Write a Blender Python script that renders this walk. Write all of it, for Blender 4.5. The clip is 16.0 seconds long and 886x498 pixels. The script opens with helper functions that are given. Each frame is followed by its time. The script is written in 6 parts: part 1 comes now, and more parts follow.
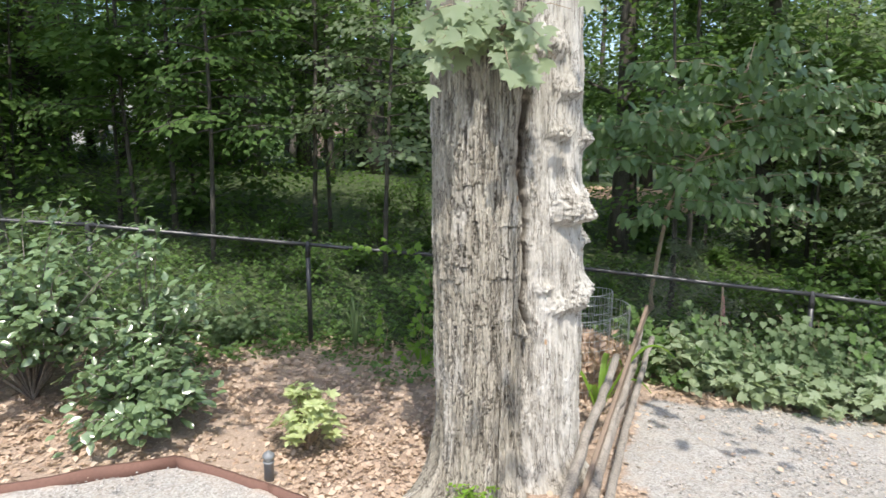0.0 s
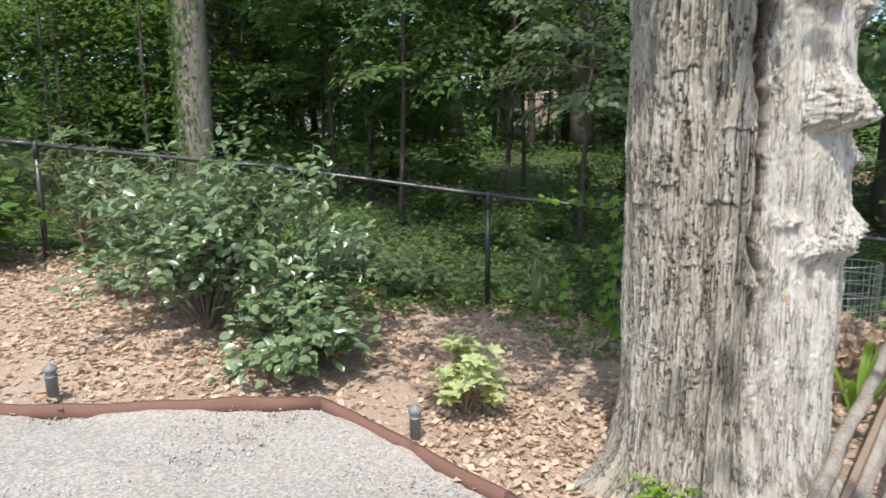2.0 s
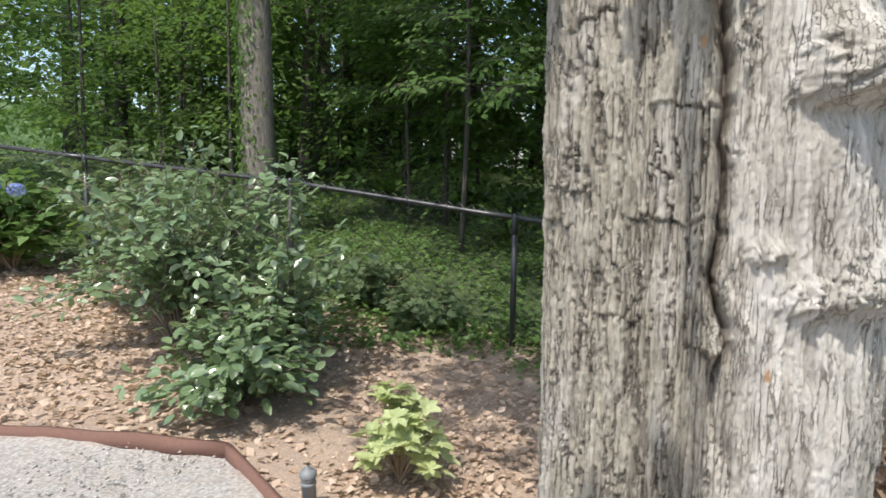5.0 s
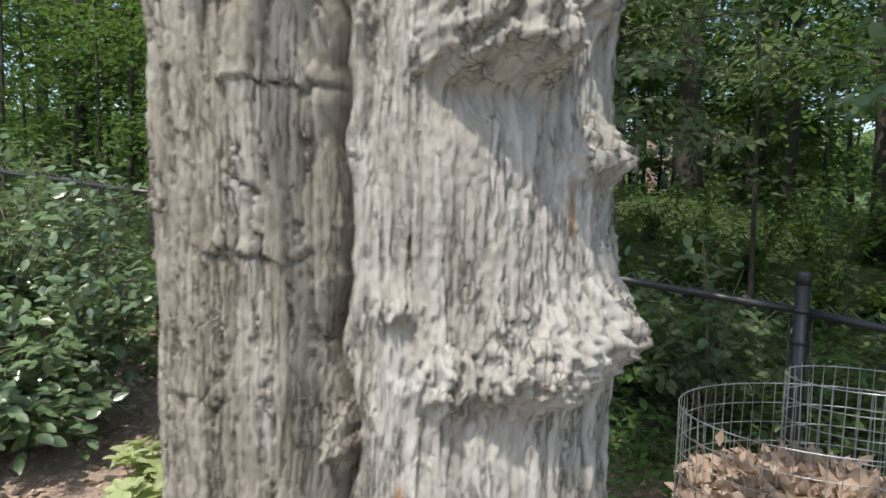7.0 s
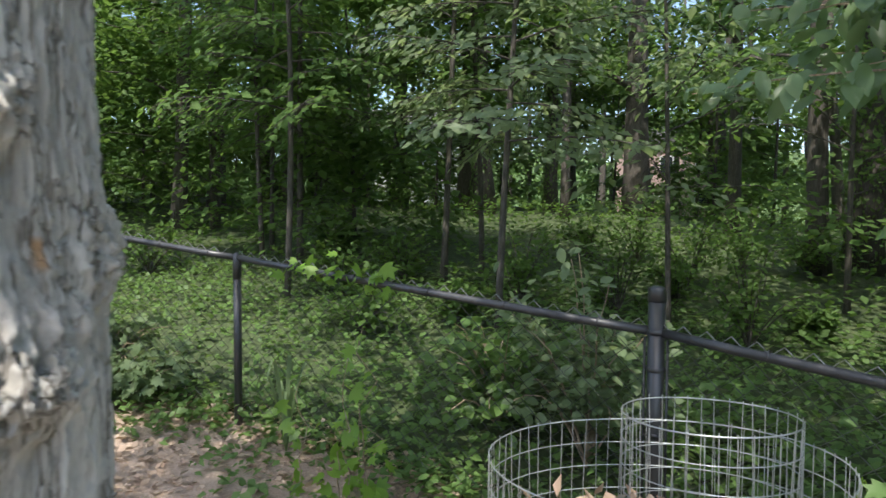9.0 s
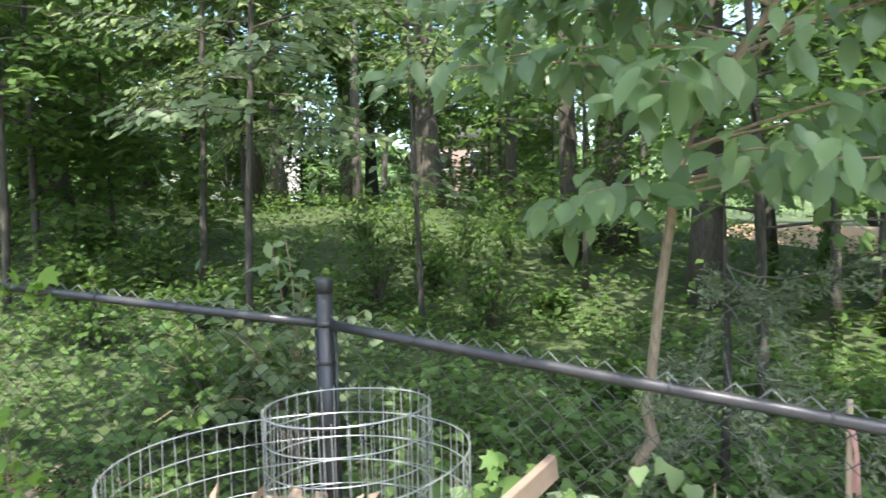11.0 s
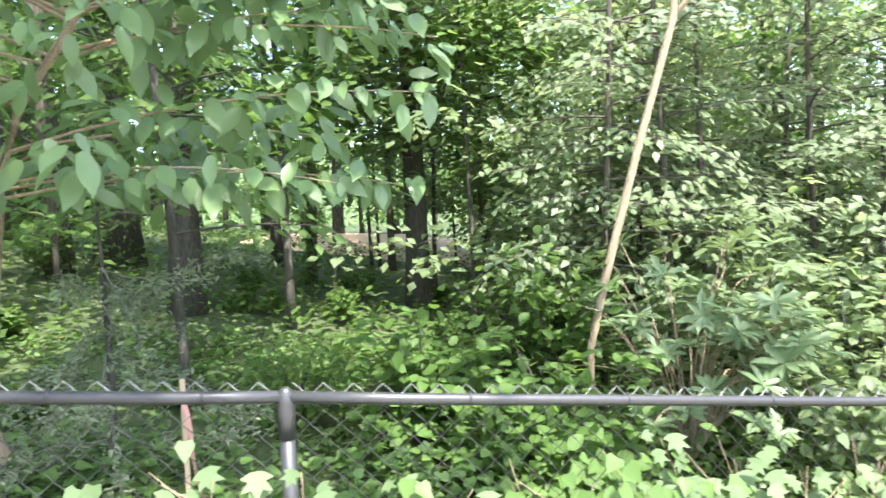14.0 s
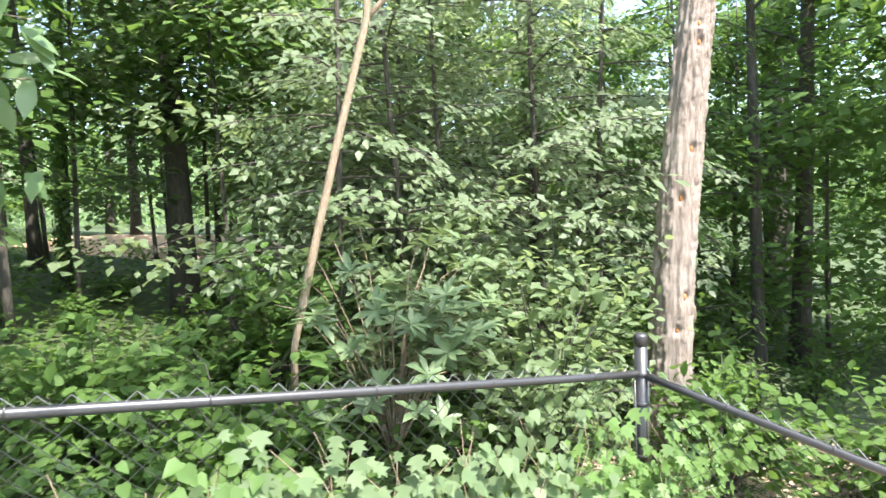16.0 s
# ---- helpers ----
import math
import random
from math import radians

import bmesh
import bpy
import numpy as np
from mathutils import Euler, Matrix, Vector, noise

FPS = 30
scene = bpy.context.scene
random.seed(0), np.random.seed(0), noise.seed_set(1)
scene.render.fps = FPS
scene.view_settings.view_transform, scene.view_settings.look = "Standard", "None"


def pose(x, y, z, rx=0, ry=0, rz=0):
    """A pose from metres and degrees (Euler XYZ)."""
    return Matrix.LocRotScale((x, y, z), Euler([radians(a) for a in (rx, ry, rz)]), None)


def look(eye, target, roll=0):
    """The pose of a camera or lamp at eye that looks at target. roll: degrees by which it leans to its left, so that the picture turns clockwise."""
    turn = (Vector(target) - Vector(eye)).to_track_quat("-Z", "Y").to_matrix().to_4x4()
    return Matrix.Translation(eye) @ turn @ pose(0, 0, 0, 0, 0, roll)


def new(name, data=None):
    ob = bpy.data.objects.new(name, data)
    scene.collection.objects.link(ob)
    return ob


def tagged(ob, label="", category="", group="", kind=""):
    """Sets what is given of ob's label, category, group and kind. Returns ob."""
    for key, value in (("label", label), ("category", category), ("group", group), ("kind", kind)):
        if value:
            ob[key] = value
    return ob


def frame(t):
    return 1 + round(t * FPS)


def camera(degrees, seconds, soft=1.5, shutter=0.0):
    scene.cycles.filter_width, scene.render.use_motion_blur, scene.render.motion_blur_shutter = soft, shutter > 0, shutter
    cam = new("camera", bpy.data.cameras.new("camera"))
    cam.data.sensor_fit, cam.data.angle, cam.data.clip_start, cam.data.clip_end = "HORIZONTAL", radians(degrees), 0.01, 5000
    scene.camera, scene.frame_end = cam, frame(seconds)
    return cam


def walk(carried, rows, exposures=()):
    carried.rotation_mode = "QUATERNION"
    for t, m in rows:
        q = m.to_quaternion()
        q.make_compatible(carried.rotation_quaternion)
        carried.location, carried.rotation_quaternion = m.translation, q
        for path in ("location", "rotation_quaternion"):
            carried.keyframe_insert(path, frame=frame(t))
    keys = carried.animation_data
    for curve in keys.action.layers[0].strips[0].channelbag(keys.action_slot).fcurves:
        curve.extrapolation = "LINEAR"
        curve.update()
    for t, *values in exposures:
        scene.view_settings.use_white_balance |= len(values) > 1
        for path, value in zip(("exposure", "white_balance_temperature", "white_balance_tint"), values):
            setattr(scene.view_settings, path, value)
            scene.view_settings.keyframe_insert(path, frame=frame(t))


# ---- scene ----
cam = camera(70.5, 16.0, shutter=0.32)
PATH = [
    (0, (0.312, -0.614, 2.522), (0.116, 1.354, 2.223), -0.2),
    (0.5, (0.263, -0.409, 2.377), (-0.051, 1.543, 2.073), -0.1),
    (1, (0.283, -0.186, 2.23), (-0.206, 1.728, 1.915), -0.4),
    (1.5, (0.317, 0.0, 2.09), (-0.355, 1.859, 1.786), -0.3),
    (2, (0.316, 0.225, 1.943), (-0.502, 2.024, 1.637), -0.3),
    (2.5, (0.387, 0.452, 1.836), (-0.591, 2.168, 1.52), -0.5),
    (3, (0.456, 0.689, 1.728), (-0.657, 2.322, 1.42), -0.1),
    (5.5, (1.104, 1.865, 1.805), (-0.126, 3.428, 1.623), 0.9),
    (6, (1.206, 2.166, 1.79), (-0.026, 3.73, 1.627), 1.3),
    (6.5, (1.322, 2.478, 1.81), (0.086, 4.039, 1.649), 1.2),
    (7, (1.429, 2.799, 1.817), (0.181, 4.352, 1.655), 1.3),
    (7.5, (1.51, 3.077, 1.835), (0.251, 4.62, 1.656), 1.5),
    (8, (1.615, 3.313, 1.793), (0.355, 4.861, 1.679), 1.2),
    (10.3, (2.16, 4.184, 1.746), (1.188, 5.929, 1.639), -1.1),
    (10.5, (2.235, 4.215, 1.743), (1.333, 5.997, 1.635), -1.3),
    (11, (2.428, 4.254, 1.729), (1.69, 6.11, 1.622), -1.4),
    (11.5, (2.593, 4.257, 1.716), (2.047, 6.178, 1.61), -1.2),
    (12, (2.75, 4.238, 1.699), (2.472, 6.216, 1.597), -1.3),
    (12.5, (2.927, 4.228, 1.671), (2.903, 6.225, 1.578), -1.5),
    (13, (3.155, 4.183, 1.666), (3.331, 6.172, 1.561), -1.7),
    (13.5, (3.359, 4.145, 1.657), (3.718, 6.11, 1.552), -2.0),
    (14, (3.589, 4.062, 1.642), (4.116, 5.989, 1.536), -2.2),
    (14.5, (3.866, 3.896, 1.642), (4.51, 5.786, 1.529), -2.4),
    (15, (4.12, 3.781, 1.622), (4.892, 5.622, 1.505), -2.3),
    (15.5, (4.402, 3.689, 1.596), (5.291, 5.477, 1.476), -2.5),
    (16, (4.619, 3.674, 1.589), (5.583, 5.421, 1.462), -2.4),
]
EXPOSURES = [(0, 1.06), (3, 0.88), (5.5, 0.84), (6.5, 0.70), (7, 0.62), (7.5, 0.52), (8.2, 0.74), (10.3, 2.2), (11, 2.28), (12.5, 2.48), (13.5, 2.82), (14.5, 2.86), (16, 2.48)]
walk(cam, [(t, look(eye, target, roll)) for t, eye, target, roll in PATH], EXPOSURES)

# ---------------------------------------------------------------- world, sun
SUN_EL, SUN_AZ = 61.0, 166.0      # height, and turn from +y towards +x
world = bpy.data.worlds.new("sky")
scene.world = world
world.use_nodes = True
wn = world.node_tree.nodes
sky = wn.new("ShaderNodeTexSky")
sky.sky_type = "NISHITA"
sky.sun_disc = False
sky.sun_elevation, sky.sun_rotation = radians(SUN_EL), radians(SUN_AZ)
sky.air_density, sky.dust_density = 1.0, 2.0
world.node_tree.links.new(sky.outputs[0], wn["Background"].inputs[0])
wn["Background"].inputs[1].default_value = 0.15
sun = new("sun", bpy.data.lights.new("sun", "SUN"))
sun.data.energy, sun.data.angle, sun.data.color = 2.6, radians(0.55), (1.0, 0.95, 0.87)
el, az = radians(SUN_EL), radians(SUN_AZ)
SUN_DIR = Vector((math.cos(el) * math.sin(az), math.cos(el) * math.cos(az), math.sin(el)))
sun.matrix_world = look(SUN_DIR * 60, (0, 0, 0))

rng = np.random.default_rng(7)


# ---------------------------------------------------------------- materials
def material(name, rough=0.8, metal=0.0):
    m = bpy.data.materials.new(name)
    m.use_nodes = True
    b = m.node_tree.nodes["Principled BSDF"]
    b.inputs["Roughness"].default_value = rough
    b.inputs["Metallic"].default_value = metal
    return m, m.node_tree.nodes, m.node_tree.links, b


def coords(nt, links, scale=(1, 1, 1)):
    tc, mp = nt.new("ShaderNodeTexCoord"), nt.new("ShaderNodeMapping")
    mp.inputs["Scale"].default_value = scale
    links.new(tc.outputs["Object"], mp.inputs[0])
    return mp.outputs[0]


def noise_tex(nt, links, vec, scale, detail=4.0, rough=0.6):
    n = nt.new("ShaderNodeTexNoise")
    n.inputs["Scale"].default_value, n.inputs["Detail"].default_value, n.inputs["Roughness"].default_value = scale, detail, rough
    links.new(vec, n.inputs["Vector"])
    return n.outputs["Fac"]


def ramp(nt, links, fac, stops):
    r = nt.new("ShaderNodeValToRGB")
    while len(r.color_ramp.elements) < len(stops):
        r.color_ramp.elements.new(0.5)
    for e, (p, c) in zip(r.color_ramp.elements, stops):
        e.position, e.color = p, (*c, 1)
    links.new(fac, r.inputs[0])
    return r.outputs[0]


def blend(nt, links, fac, a, b, how="MIX"):
    m = nt.new("ShaderNodeMixRGB")
    m.blend_type = how
    for sock, v in zip(m.inputs, (fac, a, b)):
        if isinstance(v, (int, float)):
            sock.default_value = v
        elif isinstance(v, tuple):
            sock.default_value = (*v, 1)
        else:
            links.new(v, sock)
    return m.outputs[0]


def bump(nt, links, b, height, strength=0.5, dist=0.01):
    n = nt.new("ShaderNodeBump")
    n.inputs["Strength"].default_value, n.inputs["Distance"].default_value = strength, dist
    links.new(height, n.inputs["Height"])
    links.new(n.outputs[0], b.inputs["Normal"])


def leaf_material(name, dark, mid, light, rough=0.45, glow=0.35, shine=0.4):
    """A leaf: glossy skin, colour that varies from leaf to leaf, some light let through."""
    m, nt, links, b = material(name, rough)
    geo = nt.new("ShaderNodeNewGeometry")
    per = ramp(nt, links, geo.outputs["Random Per Island"], ((0.0, tuple(0.5 * (p + q) for p, q in zip(dark, mid))), (0.55, mid), (1.0, tuple(0.5 * (p + q) for p, q in zip(light, mid)))))
    v = coords(nt, links)
    col = blend(nt, links, noise_tex(nt, links, v, 1.3, 2), per, tuple(0.62 * c for c in mid))
    col = blend(nt, links, 0.55, col, per)
    links.new(col, b.inputs["Base Color"])
    b.inputs["Specular IOR Level"].default_value = shine
    tr, mix = nt.new("ShaderNodeBsdfTranslucent"), nt.new("ShaderNodeMixShader")
    links.new(blend(nt, links, 0.7, col, (1.15 * light[0], 1.15 * light[1], 0.75 * light[2])), tr.inputs[0])
    mix.inputs[0].default_value = glow
    links.new(b.outputs[0], mix.inputs[1])
    links.new(tr.outputs[0], mix.inputs[2])
    links.new(mix.outputs[0], nt["Material Output"].inputs[0])
    return m


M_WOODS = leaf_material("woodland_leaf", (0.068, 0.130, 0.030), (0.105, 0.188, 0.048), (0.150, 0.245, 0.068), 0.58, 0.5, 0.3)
# the next two are woodland leaves lightened to paint sunlight into their colour
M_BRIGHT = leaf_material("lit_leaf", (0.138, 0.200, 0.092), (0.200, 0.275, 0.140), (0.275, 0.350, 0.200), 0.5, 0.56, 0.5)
M_TIER = leaf_material("lit_tier_leaf", (0.175, 0.238, 0.130), (0.230, 0.300, 0.178), (0.290, 0.362, 0.230), 0.45, 0.58, 0.5)
M_BIGLEAF = leaf_material("broad_leaf", (0.130, 0.215, 0.085), (0.180, 0.280, 0.120), (0.240, 0.340, 0.160), 0.36, 0.42, 0.6)
M_GLOSSY = leaf_material("evergreen_leaf", (0.11, 0.18, 0.08), (0.18, 0.265, 0.130), (0.29, 0.37, 0.21), 0.25, 0.25, 1.0)
M_IVY = leaf_material("ivy_leaf", (0.068, 0.132, 0.032), (0.118, 0.208, 0.056), (0.190, 0.300, 0.095), 0.5, 0.38, 0.4)
M_LIME = leaf_material("lime_leaf", (0.33, 0.39, 0.16), (0.48, 0.55, 0.28), (0.66, 0.71, 0.44), 0.5)
M_VINE = leaf_material("vine_leaf", (0.12, 0.24, 0.03), (0.20, 0.36, 0.05), (0.32, 0.48, 0.09), 0.45, 0.45)
M_PALE = leaf_material("pale_leaf", (0.220, 0.290, 0.165), (0.310, 0.385, 0.240), (0.41, 0.485, 0.33), 0.52, 0.45)
M_HEART = leaf_material("heart_leaf", (0.095, 0.155, 0.066), (0.15, 0.22, 0.105), (0.24, 0.31, 0.17), 0.6, 0.42, 0.35)
M_RHODO = leaf_material("rhododendron_leaf", (0.090, 0.150, 0.062), (0.150, 0.218, 0.105), (0.215, 0.285, 0.155), 0.42, 0.3, 0.4)
M_CEDAR = leaf_material("cedar_needle", (0.13, 0.16, 0.09), (0.21, 0.25, 0.15), (0.30, 0.33, 0.22), 0.8, 0.15)
M_BLUE = leaf_material("blue_petal", (0.16, 0.22, 0.55), (0.24, 0.32, 0.68), (0.40, 0.46, 0.80), 0.6, 0.3)
M_LITTER = leaf_material("dead_leaf", (0.22, 0.135, 0.09), (0.52, 0.385, 0.29), (0.78, 0.65, 0.53), 0.78, 0.15)


def bark_material(name, dark, mid, pale, scale=1.0, patch=0.5):
    m, nt, links, b = material(name, 0.9)
    v = coords(nt, links, (scale, scale, 0.16 * scale))
    w = coords(nt, links)
    fine = noise_tex(nt, links, v, 55, 6, 0.7)
    col = ramp(nt, links, fine, ((0.3, dark), (0.5, mid), (0.72, pale)))
    big = noise_tex(nt, links, w, 3.2, 4, 0.6)
    spot = ramp(nt, links, big, ((patch, (0, 0, 0)), (patch + 0.12, (1, 1, 1))))
    col = blend(nt, links, spot, col, blend(nt, links, 0.55, col, pale))
    links.new(col, b.inputs["Base Color"])
    bump(nt, links, b, fine, 0.8, 0.012)
    return m


M_WOODBARK = bark_material("forest_bark", (0.035, 0.03, 0.025), (0.08, 0.07, 0.058), (0.14, 0.125, 0.108), 1.0, 0.58)
M_GREYBARK = bark_material("grey_bark", (0.085, 0.073, 0.06), (0.19, 0.17, 0.145), (0.29, 0.265, 0.23), 1.0, 0.56)
M_TWIG = bark_material("tan_bark", (0.18, 0.13, 0.085), (0.33, 0.25, 0.17), (0.46, 0.37, 0.27), 1.6, 0.6)
M_SNAG = bark_material("bare_snag_wood", (0.10, 0.075, 0.057), (0.235, 0.19, 0.157), (0.36, 0.305, 0.265), 0.55, 0.52)
M_POLE = bark_material("weathered_pole", (0.12, 0.105, 0.09), (0.255, 0.225, 0.19), (0.38, 0.345, 0.30), 1.3, 0.5)


def plain(name, colour, rough, metal=0.0, grain=60.0, amount=0.25, relief=0.1):
    m, nt, links, b = material(name, rough, metal)
    v = coords(nt, links)
    f = noise_tex(nt, links, v, grain, 5)
    s = noise_tex(nt, links, v, grain / 12, 3)
    c = blend(nt, links, f, tuple(x * (1 - amount) for x in colour), tuple(min(1, x * (1 + amount)) for x in colour))
    c = blend(nt, links, s, c, tuple(x * (1 - 0.6 * amount) for x in colour))
    links.new(c, b.inputs["Base Color"])
    bump(nt, links, b, f, relief, 0.004)
    return m


M_BLACK = plain("black_coated_steel", (0.040, 0.040, 0.042), 0.36, 0.0, 90, 0.3, 0.04)
M_BLACK.node_tree.nodes["Principled BSDF"].inputs["Specular IOR Level"].default_value = 0.65
M_WIRE = plain("coated_mesh_wire", (0.075, 0.08, 0.077), 0.3, 0.3, 90, 0.2, 0.02)
# same wire, made lighter to paint the sky's sheen on the tips
M_TIPS = plain("sky_lit_wire_tips", (0.30, 0.31, 0.30), 0.35, 0.6, 90, 0.2, 0.02)
M_GALV = plain("galvanised_wire", (0.50, 0.53, 0.53), 0.42, 0.7, 120, 0.25, 0.1)
M_RUST = plain("rusty_edging", (0.185, 0.098, 0.074), 0.85, 0.0, 45, 0.4, 0.3)
M_GREYPLASTIC = plain("grey_plastic", (0.19, 0.20, 0.205), 0.5, 0.0, 70, 0.15, 0.05)
M_LENS = plain("frosted_lens", (0.33, 0.34, 0.33), 0.35, 0.0, 70, 0.1, 0.02)
M_PINK = plain("faded_pink_ribbon", (0.55, 0.29, 0.25), 0.75, 0.0, 80, 0.2, 0.1)
M_STAKE = plain("stake_wood", (0.50, 0.38, 0.26), 0.85, 0.0, 40, 0.3, 0.2)
M_BOARD = plain("weathered_board", (0.25, 0.185, 0.135), 0.85, 0.0, 30, 0.35, 0.25)
M_ROT = plain("orange_rot", (0.50, 0.23, 0.08), 0.9, 0.0, 40, 0.4, 0.3)
M_DIRT = plain("bare_orange_earth", (0.60, 0.41, 0.28), 0.95, 0.0, 3, 0.25, 0.3)
M_SIDING = plain("pale_siding", (0.62, 0.62, 0.62), 0.7, 0.0, 8, 0.1, 0.05)
M_ROOF = plain("grey_shingles", (0.16, 0.15, 0.15), 0.9, 0.0, 15, 0.3, 0.2)
M_BRICK = plain("faded_brick", (0.42, 0.31, 0.27), 0.9, 0.0, 12, 0.3, 0.2)
M_PANE = plain("dark_window_glass", (0.03, 0.035, 0.04), 0.08, 0.0, 5, 0.1, 0.0)


def gravel_material():
    m, nt, links, b = material("pale_gravel", 0.9)
    geo = nt.new("ShaderNodeNewGeometry")
    col = ramp(nt, links, geo.outputs["Random Per Island"], ((0.0, (0.25, 0.235, 0.22)), (0.3, (0.34, 0.32, 0.30)), (0.75, (0.46, 0.435, 0.41)), (1.0, (0.62, 0.60, 0.57))))
    v = coords(nt, links)
    col = blend(nt, links, noise_tex(nt, links, v, 2.0, 3), col, blend(nt, links, 0.3, col, (0.42, 0.36, 0.30)))
    links.new(col, b.inputs["Base Color"])
    return m


M_GRAVEL = gravel_material()


def ground_material():
    """Bare soil with leaf crumbs; a fine gravel drive on both sides of the bed; green tint under the woods."""
    m, nt, links, b = material("yard_ground", 0.95)
    v = coords(nt, links)
    fine, mid, big = noise_tex(nt, links, v, 70, 6, 0.75), noise_tex(nt, links, v, 9, 5), noise_tex(nt, links, v, 1.1, 4)
    soil = ramp(nt, links, fine, ((0.3, (0.13, 0.088, 0.065)), (0.47, (0.32, 0.235, 0.175)), (0.6, (0.45, 0.35, 0.275)), (0.75, (0.60, 0.50, 0.41))))
    soil = blend(nt, links, ramp(nt, links, big, ((0.42, (0, 0, 0)), (0.6, (1, 1, 1)))), soil, blend(nt, links, 0.5, soil, (0.43, 0.34, 0.27)))
    vor = nt.new("ShaderNodeTexVoronoi")
    vor.inputs["Scale"].default_value = 75
    links.new(v, vor.inputs["Vector"])
    stone = ramp(nt, links, vor.outputs["Color"], ((0.0, (0.22, 0.205, 0.185)), (0.5, (0.37, 0.35, 0.325)), (1.0, (0.52, 0.50, 0.47))))
    stone = blend(nt, links, ramp(nt, links, mid, ((0.45, (0, 0, 0)), (0.75, (1, 1, 1)))), stone, blend(nt, links, 0.4, stone, (0.42, 0.34, 0.27)))
    att = nt.new("ShaderNodeAttribute")
    att.attribute_name = "cover"
    sep = nt.new("ShaderNodeSeparateColor")
    links.new(att.outputs["Color"], sep.inputs[0])
    col = blend(nt, links, sep.outputs[0], soil, stone)
    moss = ramp(nt, links, mid, ((0.3, (0.035, 0.05, 0.02)), (0.6, (0.07, 0.10, 0.035)), (0.8, (0.14, 0.11, 0.065))))
    col = blend(nt, links, sep.outputs[1], col, moss)
    links.new(col, b.inputs["Base Color"])
    bump(nt, links, b, fine, 0.6, 0.02)
    return m


M_GROUND = ground_material()


# ---------------------------------------------------------------- mesh helpers
def np_mesh(name, verts, faces, mat=None, smooth=False):
    """A mesh from arrays: faces is an (n, k) array, or a list of such arrays."""
    me = bpy.data.meshes.new(name)
    faces = faces if isinstance(faces, list) else [faces]
    me.vertices.add(len(verts))
    me.vertices.foreach_set("co", np.asarray(verts, np.float32).ravel())
    loops = np.concatenate([f.ravel() for f in faces]).astype(np.int32)
    sizes = np.concatenate([np.full(len(f), f.shape[1]) for f in faces]).astype(np.int32)
    starts = np.concatenate([[0], np.cumsum(sizes)[:-1]]).astype(np.int32)
    me.loops.add(len(loops))
    me.loops.foreach_set("vertex_index", loops)
    me.polygons.add(len(sizes))
    me.polygons.foreach_set("loop_start", starts)
    me.polygons.foreach_set("loop_total", sizes)
    if smooth:
        me.polygons.foreach_set("use_smooth", np.ones(len(sizes), bool))
    me.update(calc_edges=True)
    if mat:
        me.materials.append(mat)
    return me


def part_mesh(name, me, parent, label="", kind=""):
    ob = new(name, me)
    ob.parent = parent
    return tagged(ob, label, "", "", kind)


def part(name, bm, mat, parent, label=""):
    me = bpy.data.meshes.new(name)
    bm.to_mesh(me)
    bm.free()
    me.materials.append(mat)
    return part_mesh(name, me, parent, label)


def thing(name, label, category, loc=(0, 0, 0), group="", kind=""):
    ob = new(name)
    ob.location = loc
    ob.empty_display_size = 0.2
    return tagged(ob, label, category, group, kind)


def lattice(ix, iy, iz, seed):
    h = (ix * 374761393 + iy * 668265263 + iz * 2147483647 + seed * 974711) & 0xFFFFFFFF
    h = ((h ^ (h >> 13)) * 1274126177) & 0xFFFFFFFF
    return ((h ^ (h >> 16)) & 0xFFFF) / 65535.0


def vnoise(p, seed=0):
    """Smooth value noise from 0 to 1 for rows of points."""
    p = np.asarray(p, float)
    i = np.floor(p).astype(np.int64)
    f = p - i
    f = f * f * (3 - 2 * f)
    out = 0
    for dx in (0, 1):
        for dy in (0, 1):
            for dz in (0, 1):
                w = (f[:, 0] if dx else 1 - f[:, 0]) * (f[:, 1] if dy else 1 - f[:, 1]) * (f[:, 2] if dz else 1 - f[:, 2])
                out = out + w * lattice(i[:, 0] + dx, i[:, 1] + dy, i[:, 2] + dz, seed)
    return out


def fbm(p, octaves=4, seed=0):
    p, total, amp, out = np.asarray(p, float), 0, 1.0, 0
    for k in range(octaves):
        out, total, amp, p = out + amp * vnoise(p, seed + k), total + amp, amp * 0.5, p * 2.03 + 7.1
    return out / total


def tube(points, radii, sides=8, cap=True):
    """Vertices and faces of a round limb along points."""
    pts, radii = np.asarray(points, float), np.broadcast_to(np.asarray(radii, float), (len(points),))
    tang = np.gradient(pts, axis=0)
    tang /= np.linalg.norm(tang, axis=1)[:, None] + 1e-9
    ref = np.where(np.abs(tang[:, 2:3]) > 0.9, [[1.0, 0, 0]], [[0, 0, 1.0]])
    a = np.cross(tang, ref)
    a /= np.linalg.norm(a, axis=1)[:, None]
    b = np.cross(tang, a)
    ang = np.arange(sides) * 2 * np.pi / sides
    ring = a[:, None] * np.cos(ang)[:, None] + b[:, None] * np.sin(ang)[:, None]
    verts = (pts[:, None] + ring * radii[:, None, None]).reshape(-1, 3)
    n = len(pts)
    i, j = np.meshgrid(np.arange(n - 1), np.arange(sides), indexing="ij")
    k = (j + 1) % sides
    quads = np.stack([i * sides + j, i * sides + k, (i + 1) * sides + k, (i + 1) * sides + j], -1).reshape(-1, 4)
    faces = [quads]
    if cap:
        faces += [np.arange(sides)[::-1][None], ((n - 1) * sides + np.arange(sides))[None]]
    return verts, faces


